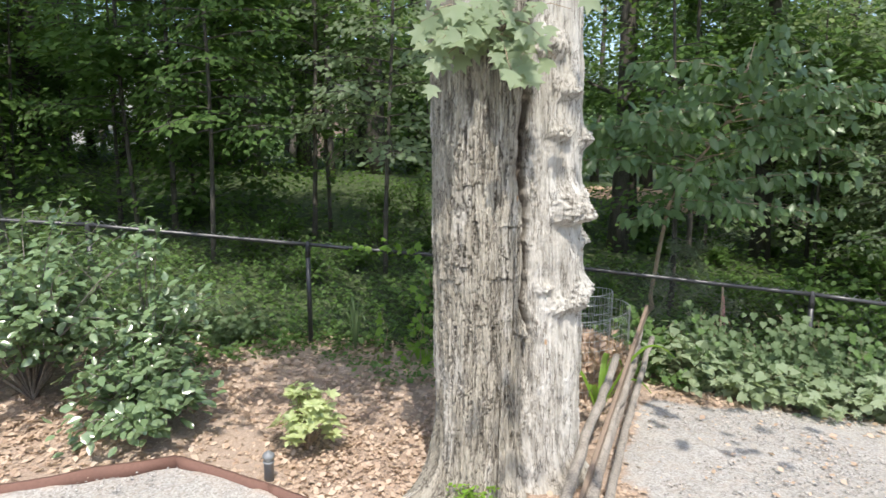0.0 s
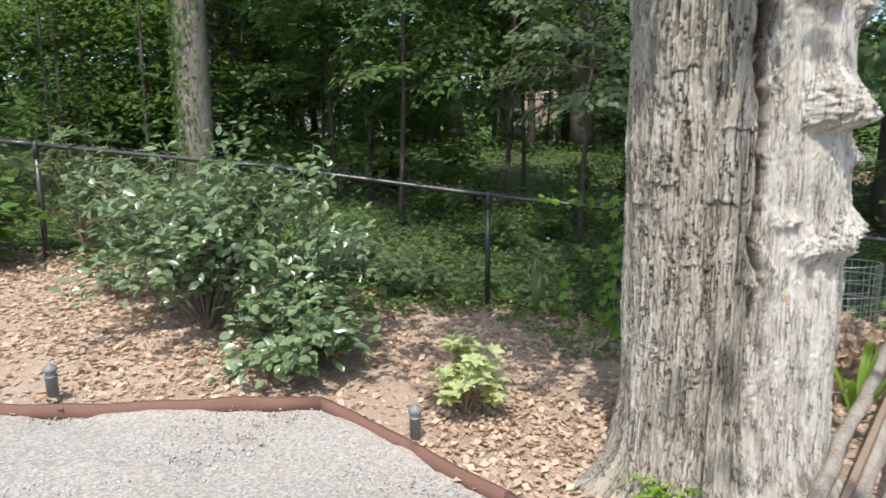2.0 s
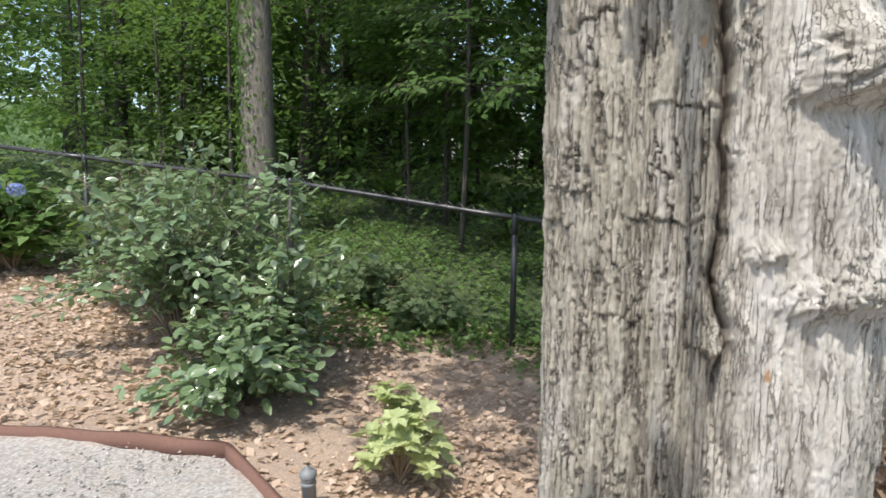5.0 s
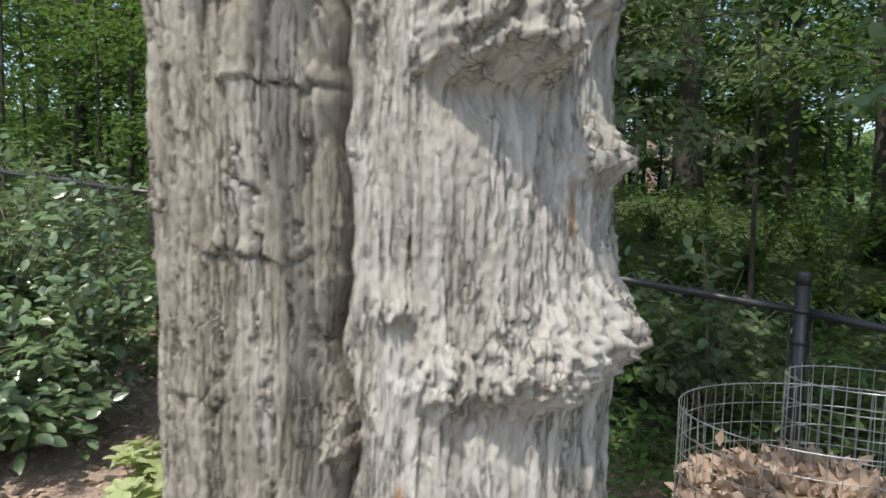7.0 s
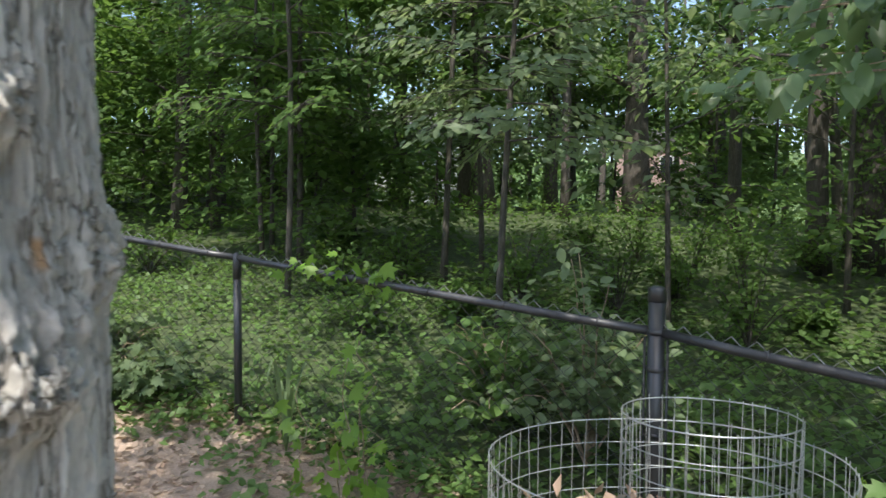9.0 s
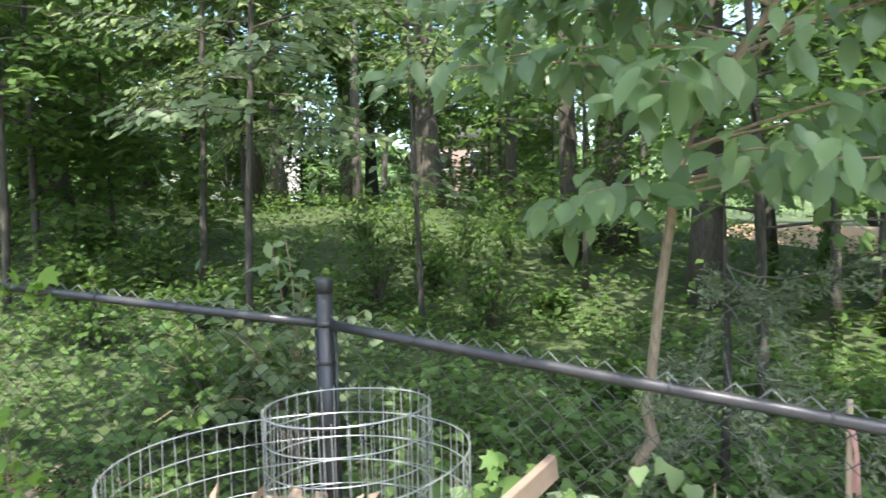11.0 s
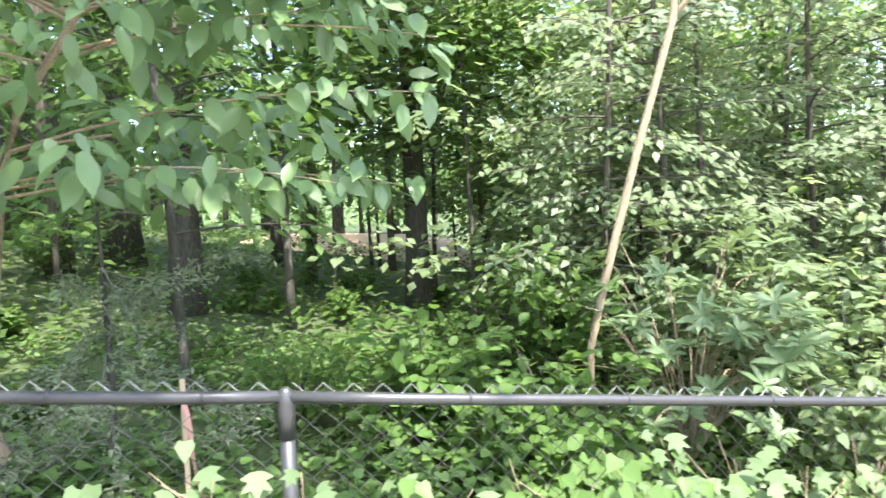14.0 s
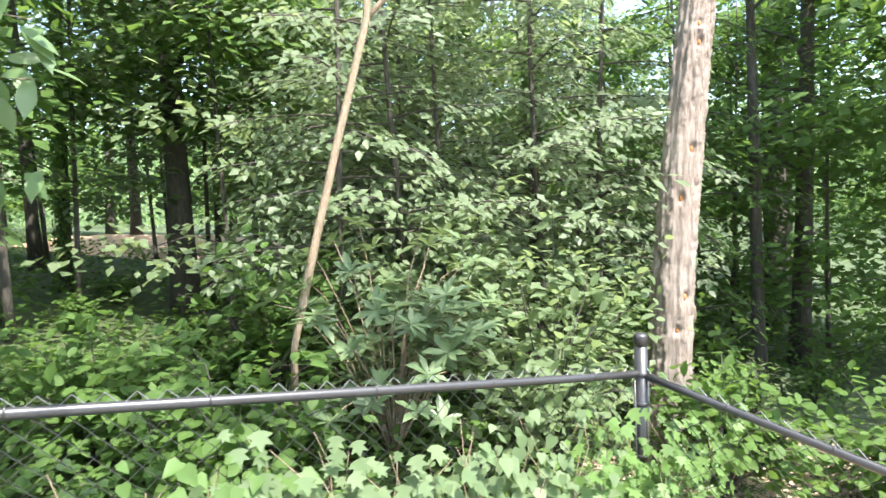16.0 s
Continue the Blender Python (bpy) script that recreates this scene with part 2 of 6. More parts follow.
def join(parts):
    """One set of vertices and faces from several."""
    verts, by, off = [], {}, 0
    for v, fs in parts:
        for f in fs if isinstance(fs, list) else [fs]:
            by.setdefault(f.shape[1], []).append(f + off)
        verts.append(v)
        off += len(v)
    return np.concatenate(verts), [np.concatenate(f) for f in by.values()]


OVATE = ((0, 0, 0), (-0.30, 0.42, 0.05), (0, 0.48, -0.03), (0.30, 0.42, 0.05), (0, 1.0, -0.08))
OVATE_F = ((0, 2, 1), (0, 3, 2), (1, 2, 4), (2, 3, 4))
BROAD = ((0, 0, 0), (-0.24, 0.2, 0.03), (-0.33, 0.5, 0.05), (-0.2, 0.8, 0.02), (0, 1.0, -0.10), (0.2, 0.8, 0.02), (0.33, 0.5, 0.05), (0.24, 0.2, 0.03), (0, 0.5, -0.02))
BROAD_F = tuple((8, (k + 1) % 8, k) for k in range(8))
LONG = ((0, 0, 0), (-0.12, 0.3, 0.02), (-0.14, 0.65, 0.03), (0, 1.0, -0.10), (0.14, 0.65, 0.03), (0.12, 0.3, 0.02), (0, 0.5, -0.02))
LONG_F = tuple((6, (k + 1) % 6, k) for k in range(6))
LOBED = ((0, 0, 0), (-0.22, 0.02, 0), (-0.55, 0.22, 0.02), (-0.30, 0.34, 0), (-0.52, 0.70, 0.03), (-0.18, 0.62, 0), (0, 1.0, -0.08), (0.18, 0.62, 0), (0.52, 0.70, 0.03), (0.30, 0.34, 0), (0.55, 0.22, 0.02), (0.22, 0.02, 0), (0, 0.35, -0.04))
LOBED_F = tuple((12, (k + 1) % 12, k) for k in range(12))
ELLIPSE = tuple((0.88 * x, y, z) for x, y, z in BROAD)
HEART = ((0, 0.06, 0), (-0.28, 0, 0.03), (-0.42, 0.28, 0.03), (-0.22, 0.66, 0.02), (0, 1.0, -0.06), (0.22, 0.66, 0.02), (0.42, 0.28, 0.03), (0.28, 0, 0.03), (0, 0.4, -0.03))
FAR = ((0, 0, 0), (-0.33, 0.5, 0.04), (0, 1.0, -0.06), (0.33, 0.5, 0.04))
FAR_F = ((0, 3, 2, 1),)


def leaves(points, ways, ups, sizes, shape=OVATE, faces=OVATE_F):
    """Vertices and faces of many leaves: each from a point along its way, its face towards up."""
    y = ways / (np.linalg.norm(ways, axis=1)[:, None] + 1e-9)
    x = np.cross(y, ups)
    x /= np.linalg.norm(x, axis=1)[:, None] + 1e-9
    z = np.cross(x, y)
    s = np.asarray(shape, float)
    v = points[:, None] + sizes[:, None, None] * (x[:, None] * s[:, 0:1] + y[:, None] * s[:, 1:2] + z[:, None] * s[:, 2:3])
    f = np.asarray(faces)[None] + (np.arange(len(points)) * len(s))[:, None, None]
    return v.reshape(-1, 3), f.reshape(-1, f.shape[-1])


def unit(n, r=rng):
    v = r.normal(size=(n, 3))
    return v / np.linalg.norm(v, axis=1)[:, None]


def sprays(centres, r, n, size, flat=0.35, droop=0.25, shape=OVATE, faces=OVATE_F, gen=rng, spread=0.2):
    """Flat sprays of leaves round the centres, as a broadleaf tree holds them."""
    m = len(centres)
    pts, ways, ups = [], [], []
    tilt = gen.normal(0, 0.22, (m, 2))
    k = np.repeat(np.arange(m), n)
    ang, rad = gen.uniform(0, 2 * np.pi, m * n), np.sqrt(gen.uniform(0, 1, m * n)) * r * gen.uniform(0.6, 1.2, m)[k]
    dx, dy = rad * np.cos(ang), rad * np.sin(ang)
    dz = tilt[k, 0] * dx + tilt[k, 1] * dy - droop * rad**2 / r + gen.normal(0, flat * r * 0.3, m * n)
    pts = np.asarray(centres)[k] + np.stack([dx, dy, dz], 1)
    a2 = ang + gen.normal(0, 0.8, m * n)
    ways = np.stack([np.cos(a2), np.sin(a2), gen.normal(-0.35, 0.3, m * n)], 1)
    ups = np.stack([gen.normal(0, spread, m * n), gen.normal(-0.4, spread, m * n), np.ones(m * n)], 1)
    sz = size * gen.uniform(0.6, 1.25, m * n)
    return leaves(pts, ways, ups, sz, shape, faces)


# ---------------------------------------------------------------- ground
KNOWN = np.array([(-9, 8, 1.2), (-4.25, 5.5, 0.60), (-1.96, 6.37, 0.31), (0.82, 6.77, 0.05), (3.6, 6.34, -0.17), (7.4, 6.35, -0.64), (-1.3, 3.5, 0.12),
    (-3.6, 2.7, 0.32), (-2.0, 3.45, 0.24), (0.4, 3.7, 0.08), (1.1, 1.9, 0.20), (2.2, 4.2, 0.05), (4.6, 3.7, -0.10), (0.45, 0.7, 0.28), (0.3, -0.6, 0.75),
    (0.3, -3, 1.1), (-3.5, 18, 1.9), (-8, 20, 2.2), (2.5, 15, 0.9), (5.5, 10, 0.1), (9.2, 7.8, -0.7), (10, 20, -0.1), (-2.3, 9.5, 0.75), (1, 9.5, 0.35), (8.14, 3.64, -1.1), (-8, 2, 0.9), (6, -4, 0.4)])


def multi(a, b):
    return np.sqrt(((a[:, None] - b[None]) ** 2).sum(-1) + 0.5)


_n = len(KNOWN)
_A = np.zeros((_n + 3, _n + 3))
_A[:_n, :_n] = multi(KNOWN[:, :2], KNOWN[:, :2])
_A[:_n, _n:] = np.c_[np.ones(_n), KNOWN[:, :2]]
_A[_n:, :_n] = _A[:_n, _n:].T
_W = np.linalg.solve(_A, np.r_[KNOWN[:, 2], 0, 0, 0])


def ground_z(x, y):
    """The height of the ground, levelling off far away."""
    x, y = np.atleast_1d(np.asarray(x, float)), np.atleast_1d(np.asarray(y, float))
    p = np.stack([x.ravel(), y.ravel()], 1)
    d = np.hypot(p[:, 0] - 1, p[:, 1] - 6)
    q = p.copy()
    lim = 17.0
    f = np.where(d > lim, (lim + 6 * np.tanh((d - lim) / 12)) / np.maximum(d, 1e-6), 1.0)
    q = (p - (1, 6)) * f[:, None] + (1, 6)
    z = multi(q, KNOWN[:, :2]) @ _W[:_n] + _W[_n] + q @ _W[_n + 1 :]
    return z.reshape(x.shape)


def gz(x, y):
    return float(ground_z(x, y)[0])


EDGE = [(-7.5, 0.05), (-2.09, 3.54), (-1.35, 3.43), (-0.67, 3.20), (0.9, 2.15), (1.0, 0.4)]     # the rusty edging: gravel on its near side


def inside_poly(x, y, poly):
    inside = np.zeros(np.shape(x), bool)
    for (x0, y0), (x1, y1) in zip(poly, poly[1:] + poly[:1]):
        cross = ((y0 > y) != (y1 > y)) & (x < (x1 - x0) * (y - y0) / (y1 - y0 + 1e-12) + x0)
        inside ^= cross
    return inside


GRAVEL_W = [*EDGE, (0.6, -6), (-9, -6)]
GRAVEL_E = [(1.15, 2.6), (1.35, 4.4), (1.75, 5.75), (3.7, 5.9), (6.6, 5.3), (7.0, 0), (1.2, -2)]


def soft_in(x, y, poly, wobble=0.12):
    n = fbm(np.stack([x.ravel() * 3, y.ravel() * 3, 0 * x.ravel()], 1), 3, 5).reshape(x.shape) - 0.5
    return inside_poly(x + n * wobble * 2, y + n * wobble * 2, poly)


def build_ground():
    fine_x, fine_y = np.arange(-9, 11.01, 0.08), np.arange(-4, 13.01, 0.08)
    far = np.array([1, 2.5, 5, 9, 15, 25, 40, 70, 120, 250, 600])
    xs = np.concatenate([-9 - far[::-1], fine_x, 11 + far])
    ys = np.concatenate([-4 - far[::-1], fine_y, 13 + far])
    gx, gy = np.meshgrid(xs, ys, indexing="ij")
    z = ground_z(gx, gy)
    near = (np.abs(gx - 1) < 11) & (np.abs(gy - 4.5) < 9)
    q = np.stack([gx.ravel(), gy.ravel(), 0 * gx.ravel()], 1)
    z = z + near * ((fbm(q * 1.7, 3, 2) - 0.5) * 0.07 + (fbm(q * 7, 2, 3) - 0.5) * 0.03).reshape(gx.shape)
    west, east = inside_poly(gx, gy, GRAVEL_W), soft_in(gx, gy, GRAVEL_E)
    z = z - 0.02 * west
    nx, ny = gx.shape
    i, j = np.meshgrid(np.arange(nx - 1), np.arange(ny - 1), indexing="ij")
    quads = np.stack([i * ny + j, (i + 1) * ny + j, (i + 1) * ny + j + 1, i * ny + j + 1], -1).reshape(-1, 4)
    me = np_mesh("ground", np.stack([gx, gy, z], -1).reshape(-1, 3), quads, M_GROUND, True)
    cover = np.zeros((gx.size, 4), np.float32)
    cover[:, 0] = (west | east).ravel()
    beyond = gy > fence_y(gx) + 0.1
    cover[:, 1] = (beyond | (np.hypot(gx - 1, gy - 4) > 12)).ravel()
    cover[:, 3] = 1
    me.color_attributes.new("cover", "FLOAT_COLOR", "POINT").data.foreach_set("color", cover.ravel())
    tagged(new("ground", me), "yard of leaf-strewn soil and pale gravel rising into woods", "ground", kind="structure")


FENCE = [(-11.8, 3.2), (-9.2, 3.9), (-6.6, 4.7), (-4.08, 5.575), (-1.957, 6.366), (0.825, 6.766), (3.61, 6.34), (7.41, 6.347)]
RAIL = [2.60, 2.33, 2.05, 1.80, 1.50, 1.235, 1.02, 0.56]


def fence_y(x):
    fx, fy = np.array(FENCE).T
    return np.interp(x, fx, fy)


build_ground()


# ---------------------------------------------------------------- loose ground cover
def litter():
    r = np.random.default_rng(11)
    n = 150000
    x, y = r.uniform(-7.5, 11.0, n), r.uniform(0.8, 7.6, n)
    keep = ((y < fence_y(x) + 0.35) | (x > 8.0)) & ~inside_poly(x, y, GRAVEL_W) & (~soft_in(x, y, GRAVEL_E) | (r.uniform(size=n) < 0.05))
    dens = fbm(np.stack([x * 0.9, y * 0.9, 0 * x], 1), 3, 21)
    keep &= r.uniform(size=n) < np.clip((dens - 0.2) * 2.6, 0.6, 1)
    x, y = x[keep], y[keep]
    n = len(x)
    p = np.stack([x, y, ground_z(x, y) + r.uniform(0.0, 0.022, n)], 1)
    a = r.uniform(0, 2 * np.pi, n)
    w = np.stack([np.cos(a), np.sin(a), r.normal(0.1, 0.22, n)], 1)
    up = np.stack([r.normal(0, 0.45, n), r.normal(0, 0.45, n), np.ones(n)], 1)
    shape = ((0, 0, 0), (-0.34, 0.45, 0.14), (0.05, 1.0, 0.08), (0.34, 0.5, 0.10))
    v, f = leaves(p, w, up, 0.020 + 0.060 * r.uniform(0, 1, n) ** 2, shape, FAR_F)
    tagged(new("leaf_litter", np_mesh("leaf_litter", v, f, M_LITTER)), "dry tan and brown fallen leaves scattered over the bed", "leaf litter", kind="stuff")


def stones():
    r = np.random.default_rng(12)
    n = 32000
    x, y = r.uniform(-6.5, 7, n), r.uniform(1.4, 6, n)
    keep = inside_poly(x, y, GRAVEL_W) | soft_in(x, y, GRAVEL_E)
    x, y = x[keep], y[keep]
    n = len(x)
    base = np.array([(1, 0, 0), (0, 1, 0), (-1, 0, 0), (0, -1, 0), (0, 0, 0.8), (0, 0, -0.5)], float)
    fs = np.array([(0, 1, 4), (1, 2, 4), (2, 3, 4), (3, 0, 4), (1, 0, 5), (2, 1, 5), (3, 2, 5), (0, 3, 5)])
    s = r.uniform(0.005, 0.013, n)
    v = base[None] * s[:, None, None] * r.uniform(0.6, 1.3, (n, 1, 3)) + r.normal(0, 0.15, (n, 6, 3)) * s[:, None, None]
    a = r.uniform(0, 2 * np.pi, n)
    c, q = np.cos(a)[:, None], np.sin(a)[:, None]
    v = np.stack([v[..., 0] * c - v[..., 1] * q, v[..., 0] * q + v[..., 1] * c, v[..., 2]], -1)
    west = inside_poly(x, y, GRAVEL_W)
    v += np.stack([x, y, ground_z(x, y) - 0.02 * west + 0.004], 1)[:, None]
    f = fs[None] + (np.arange(n) * 6)[:, None, None]
    tagged(new("gravel", np_mesh("gravel", v.reshape(-1, 3), f.reshape(-1, 3), M_GRAVEL)), "loose pale crushed stone covering the drive", "gravel", kind="stuff")


litter()
stones()


def box(bm, size, at=(0, 0, 0), turn=(0, 0, 0), bevel=0.0):
    m = Matrix.LocRotScale(at, Euler([radians(a) for a in turn]), size)
    made = bmesh.ops.create_cube(bm, size=1.0, matrix=m)
    if bevel:
        es = {e for v in made["verts"] for e in v.link_edges}
        bmesh.ops.bevel(bm, geom=list(es), offset=bevel, segments=1, affect="EDGES")


# ---------------------------------------------------------------- edging and path lights
def edging():
    ob = thing("landscape_edging", "rust-brown board edging between gravel drive and leaf bed", "edging")
    for (x0, y0), (x1, y1) in zip(EDGE, EDGE[1:]):
        length = math.hypot(x1 - x0, y1 - y0)
        n = max(1, round(length / 1.9))
        for k in range(n):
            a, b = k / n, (k + 1) / n
            ax, ay, bx, by = x0 + (x1 - x0) * a, y0 + (y1 - y0) * a, x0 + (x1 - x0) * b, y0 + (y1 - y0) * b
            steps = 8
            pts = [(ax + (bx - ax) * s / steps, ay + (by - ay) * s / steps) for s in range(steps + 1)]
            nx, ny = -(by - ay) / (length / n), (bx - ax) / (length / n)
            v = []
            for s, (px, py) in enumerate(pts):
                wob = 0.006 * math.sin(3.1 * s + k)
                z = gz(px, py)
                for side, h in ((-1, -0.06), (-1, 0.058 + wob), (1, 0.058 + wob), (1, -0.06)):
                    v.append((px + nx * 0.02 * side, py + ny * 0.02 * side, z + h))
            f = [[4 * s + c, 4 * s + (c + 1) % 4, 4 * s + 4 + (c + 1) % 4, 4 * s + 4 + c] for s in range(steps) for c in range(4)] + [[3, 2, 1, 0], [4 * steps + c for c in range(4)]]
            part_mesh("board", np_mesh("board", np.array(v), np.array(f), M_RUST), ob)


edging()


def lathe(profile, sides=20):
    pts = np.array([(0, 0, z) for _, z in profile], float)
    ang = np.arange(sides) * 2 * np.pi / sides
    v = np.concatenate([np.stack([r * np.cos(ang), r * np.sin(ang), np.full(sides, z)], 1) for r, z in profile])
    n = len(pts)
    i, j = np.meshgrid(np.arange(n - 1), np.arange(sides), indexing="ij")
    k = (j + 1) % sides
    q = np.stack([i * sides + j, i * sides + k, (i + 1) * sides + k, (i + 1) * sides + j], -1).reshape(-1, 4)
    return v, [q, np.arange(sides)[::-1][None], ((n - 1) * sides + np.arange(sides))[None]]


def path_light(x, y, tilt):
    ob = thing("path_light", "short grey bollard path light standing in fallen leaves", "garden light", (x, y, gz(x, y)), "lights along the drive")
    ob.rotation_euler = (radians(tilt), radians(tilt * 0.6), 0)
    part_mesh("body", np_mesh("body", *lathe([(0.036, -0.05), (0.036, 0.16), (0.040, 0.165), (0.040, 0.178), (0.034, 0.18)]), M_GREYPLASTIC, True), ob)
    part_mesh("lens", np_mesh("lens", *lathe([(0.033, 0.18), (0.033, 0.205)]), M_LENS, True), ob, "frosted grey lens ring")
    part_mesh("cap", np_mesh("cap", *lathe([(0.042, 0.205), (0.045, 0.212), (0.043, 0.228), (0.028, 0.242), (0.012, 0.248), (0.011, 0.258), (0.003, 0.262)]), M_GREYPLASTIC, True), ob)


path_light(-1.40, 3.56, 6)
path_light(-3.68, 2.76, 2)


# ---------------------------------------------------------------- the fence
def chain_mesh(a, b, za, zb, h=1.13, barbs=True):
    """Diamond mesh between two posts: zigzag wires as thin three-sided prisms."""
    a, b = np.array(a, float), np.array(b, float)
    length = np.linalg.norm(b - a)
    pitch, half = 0.054, 0.050
    strands, rows = int(length / pitch) - 1, int(h / half)
    k, s = np.meshgrid(np.arange(strands), np.arange(rows + 1), indexing="ij")
    u = (k + 0.5 + (s + k) % 2) * pitch
    z = za + (zb - za) * u / length + (0.052 if barbs else 0.0) - s * half
    off = np.where((s + k) % 2, 0.004, -0.004)
    d, n = (b - a) / length, np.array([-(b - a)[1], (b - a)[0]]) / length
    p = np.stack([a[0] + d[0] * u + n[0] * off, a[1] + d[1] * u + n[1] * off, z], -1)
    ring = np.array([(0.0028, 0.0), (-0.0014, 0.0025), (-0.0014, -0.0025)])
    ring = np.where((s <= 1)[:, :, None, None], 1.5, 1.0) * ring
    v = p[:, :, None] + np.stack([ring[..., 0] * d[0] + ring[..., 1] * n[0], ring[..., 0] * d[1] + ring[..., 1] * n[1], 0 * ring[..., 0]], -1)
    m = rows + 1
    i, j = np.meshgrid(np.arange(strands), np.arange(rows), indexing="ij")
    base = ((i * m + j) * 3).ravel()
    f = np.concatenate([np.stack([base + c, base + (c + 1) % 3, base + 3 + (c + 1) % 3, base + 3 + c], 1) for c in range(3)])
    tip = np.isin(f[:, 0] // 3 % m, (0,))
    return np_mesh("chain_mesh", v.reshape(-1, 3), f[~tip], M_WIRE), np_mesh("selvage", v.reshape(-1, 3), f[tip], M_TIPS)


def fence():
    ob = thing("chain_link_fence", "black-coated chain link fence with tubular top rail", "fence")
    line = [(x, y, z) for (x, y), z in zip(FENCE, RAIL)] + [(8.14, 3.64, -0.03), (8.9, 1.0, -0.1)]
    terminal = {5: 0.215, 7: 0.24}
    for k, (x, y, z) in enumerate(line):
        g = gz(x, y) - 0.1
        if k in terminal:
            t = terminal[k]
            post = part_mesh("terminal_post", np_mesh("terminal_post", *tube([(x, y, g), (x, y, z + t - 0.03)], 0.040, 20), M_BLACK, True), ob, "thicker corner post with domed cap")
            v, f = lathe([(0.042, z + t - 0.07), (0.042, z + t - 0.014), (0.038, z + t - 0.004), (0.026, z + t + 0.003), (0.004, z + t + 0.006)])
            part_mesh("post_cap", np_mesh("post_cap", v + (x, y, 0), f, M_BLACK, True), post)
            for sx in (-1, 1):
                bx = x + sx * 0.055
                part_mesh("tension_bar", np_mesh("tension_bar", *tube([(bx, y, g + 0.15), (bx, y, z - 0.03)], 0.007, 6), M_BLACK), post)
            for zz in (z + 0.0, z - 0.18, z - 0.5, z - 0.85):
                v, f = lathe([(0.043, zz - 0.012), (0.046, zz - 0.01), (0.046, zz + 0.01), (0.043, zz + 0.012)], 16)
                part_mesh("brace_band", np_mesh("brace_band", v + (x, y, 0), f, M_BLACK), post)
        else:
            post = part_mesh("line_post", np_mesh("line_post", *tube([(x, y, g), (x, y, z - 0.03)], 0.028, 16), M_BLACK, True), ob)
            v, f = lathe([(0.031, z - 0.15), (0.031, z - 0.06), (0.030, z - 0.03), (0.026, z + 0.022), (0.014, z + 0.034), (0.003, z + 0.037)], 16)
            part_mesh("loop_cap", np_mesh("loop_cap", v + (x, y, 0), f, M_BLACK, True), post)
    for (x0, y0, z0), (x1, y1, z1) in zip(line, line[1:]):
        t = np.linspace(0, 1, 9)[:, None]
        p = np.array((x0, y0, z0)) * (1 - t) + np.array((x1, y1, z1)) * t
        p[1:-1, 2] -= 0.006
        rail = part_mesh("top_rail", np_mesh("top_rail", *tube(p, 0.023, 16), M_BLACK, True), ob)
        for s in (0.18, 0.36, 0.55, 0.72, 0.9):
            q = np.array((x0, y0, z0)) * (1 - s) + np.array((x1, y1, z1)) * s
            d = np.array((x1 - x0, y1 - y0, z1 - z0))
            d /= np.linalg.norm(d)
            part_mesh("tie_wire", np_mesh("tie_wire", *tube([q - d * 0.004, q + d * 0.004], 0.0265, 12), M_BLACK), rail)
        body, tips = chain_mesh((x0, y0), (x1, y1), z0, z1)
        mesh = part_mesh("chain_mesh", body, ob, "woven diamond wire mesh")
        part_mesh("selvage", tips, mesh, "twisted wire tips above the rail, sky sheen in their colour", "stuff")


fence()


# ---------------------------------------------------------------- the old twin-stemmed tree
LOBE_L, LOBE_R, HEART_AT = (0.13, 3.80, 0.315), (0.575, 4.0, 0.285), (0.36, 3.92)
# burls: turn, height, width in turn, height above and below the ridge, how far it stands out
BURLS = [(-22, 2.08, 14, 0.19, 0.04, 0.165), (6, 2.22, 8, 0.07, 0.055, 0.06), (10, 1.90, 9, 0.065, 0.045, 0.07), (13, 1.53, 13, 0.13, 0.06, 0.10), (-9, 1.47, 14, 0.12, 0.05, 0.07),
    (-29, 1.45, 12, 0.08, 0.045, 0.06), (-45, 1.59, 6, 0.04, 0.03, 0.06), (-66, 1.29, 6, 0.05, 0.04, 0.08), (-41, 3.22, 14, 0.12, 0.06, 0.10), (-22, 2.93, 10, 0.08, 0.05, 0.10),
    (-30, 2.66, 9, 0.08, 0.05, 0.10), (-72, 2.60, 10, 0.12, 0.08, 0.07), (5, 2.62, 9, 0.08, 0.05, 0.08), (-84, 3.0, 8, 0.10, 0.10, 0.05), (40, 1.7, 12, 0.1, 0.07, 0.03), (-58, 2.25, 4, 0.16, 0.10, 0.03)]

WOUNDS = [(-1.6, 1.80, 1.0, 0.06), (-42, 1.215, 1.6, 0.022), (-13, 2.10, 2.2, 0.016), (22, 1.71, 1.2, 0.025), (-84, 2.23, 1.4, 0.02)]     # bared orange wood: turn, height, widths


def trunk_radius(th, z):
    """The trunk's reach from its heart at a turn (radians) and height."""
    c, s = np.cos(th), np.sin(th)

    def reach(lobe, grow):
        ox, oy = lobe[0] - HEART_AT[0], lobe[1] - HEART_AT[1]
        r = lobe[2] * grow
        b = c * ox + s * oy
        d = r * r - (ox * ox + oy * oy - b * b)
        return np.where(d > 0, b + np.sqrt(np.maximum(d, 0)), 0.0)

    flare = 1 + 0.42 * np.exp(-np.maximum(z - 0.05, 0) / 0.22) + 0.05 * np.exp(-((z - 1.2) / 0.9) ** 2)
    waist = 1.0 - 0.05 * np.clip(z - 1.9, 0, 3)
    rise = 1 + 0.42 * np.exp(-np.maximum(z - 0.05, 0) / 0.22) + 0.055 * np.clip(z - 1.5, 0, 3)
    a, b = reach(LOBE_L, rise), reach(LOBE_R, flare * waist)
    core = 0.24 * np.ones_like(th)
    k = 60.0
    return np.log(np.exp(k * a) + np.exp(k * b) + np.exp(k * core)) / k


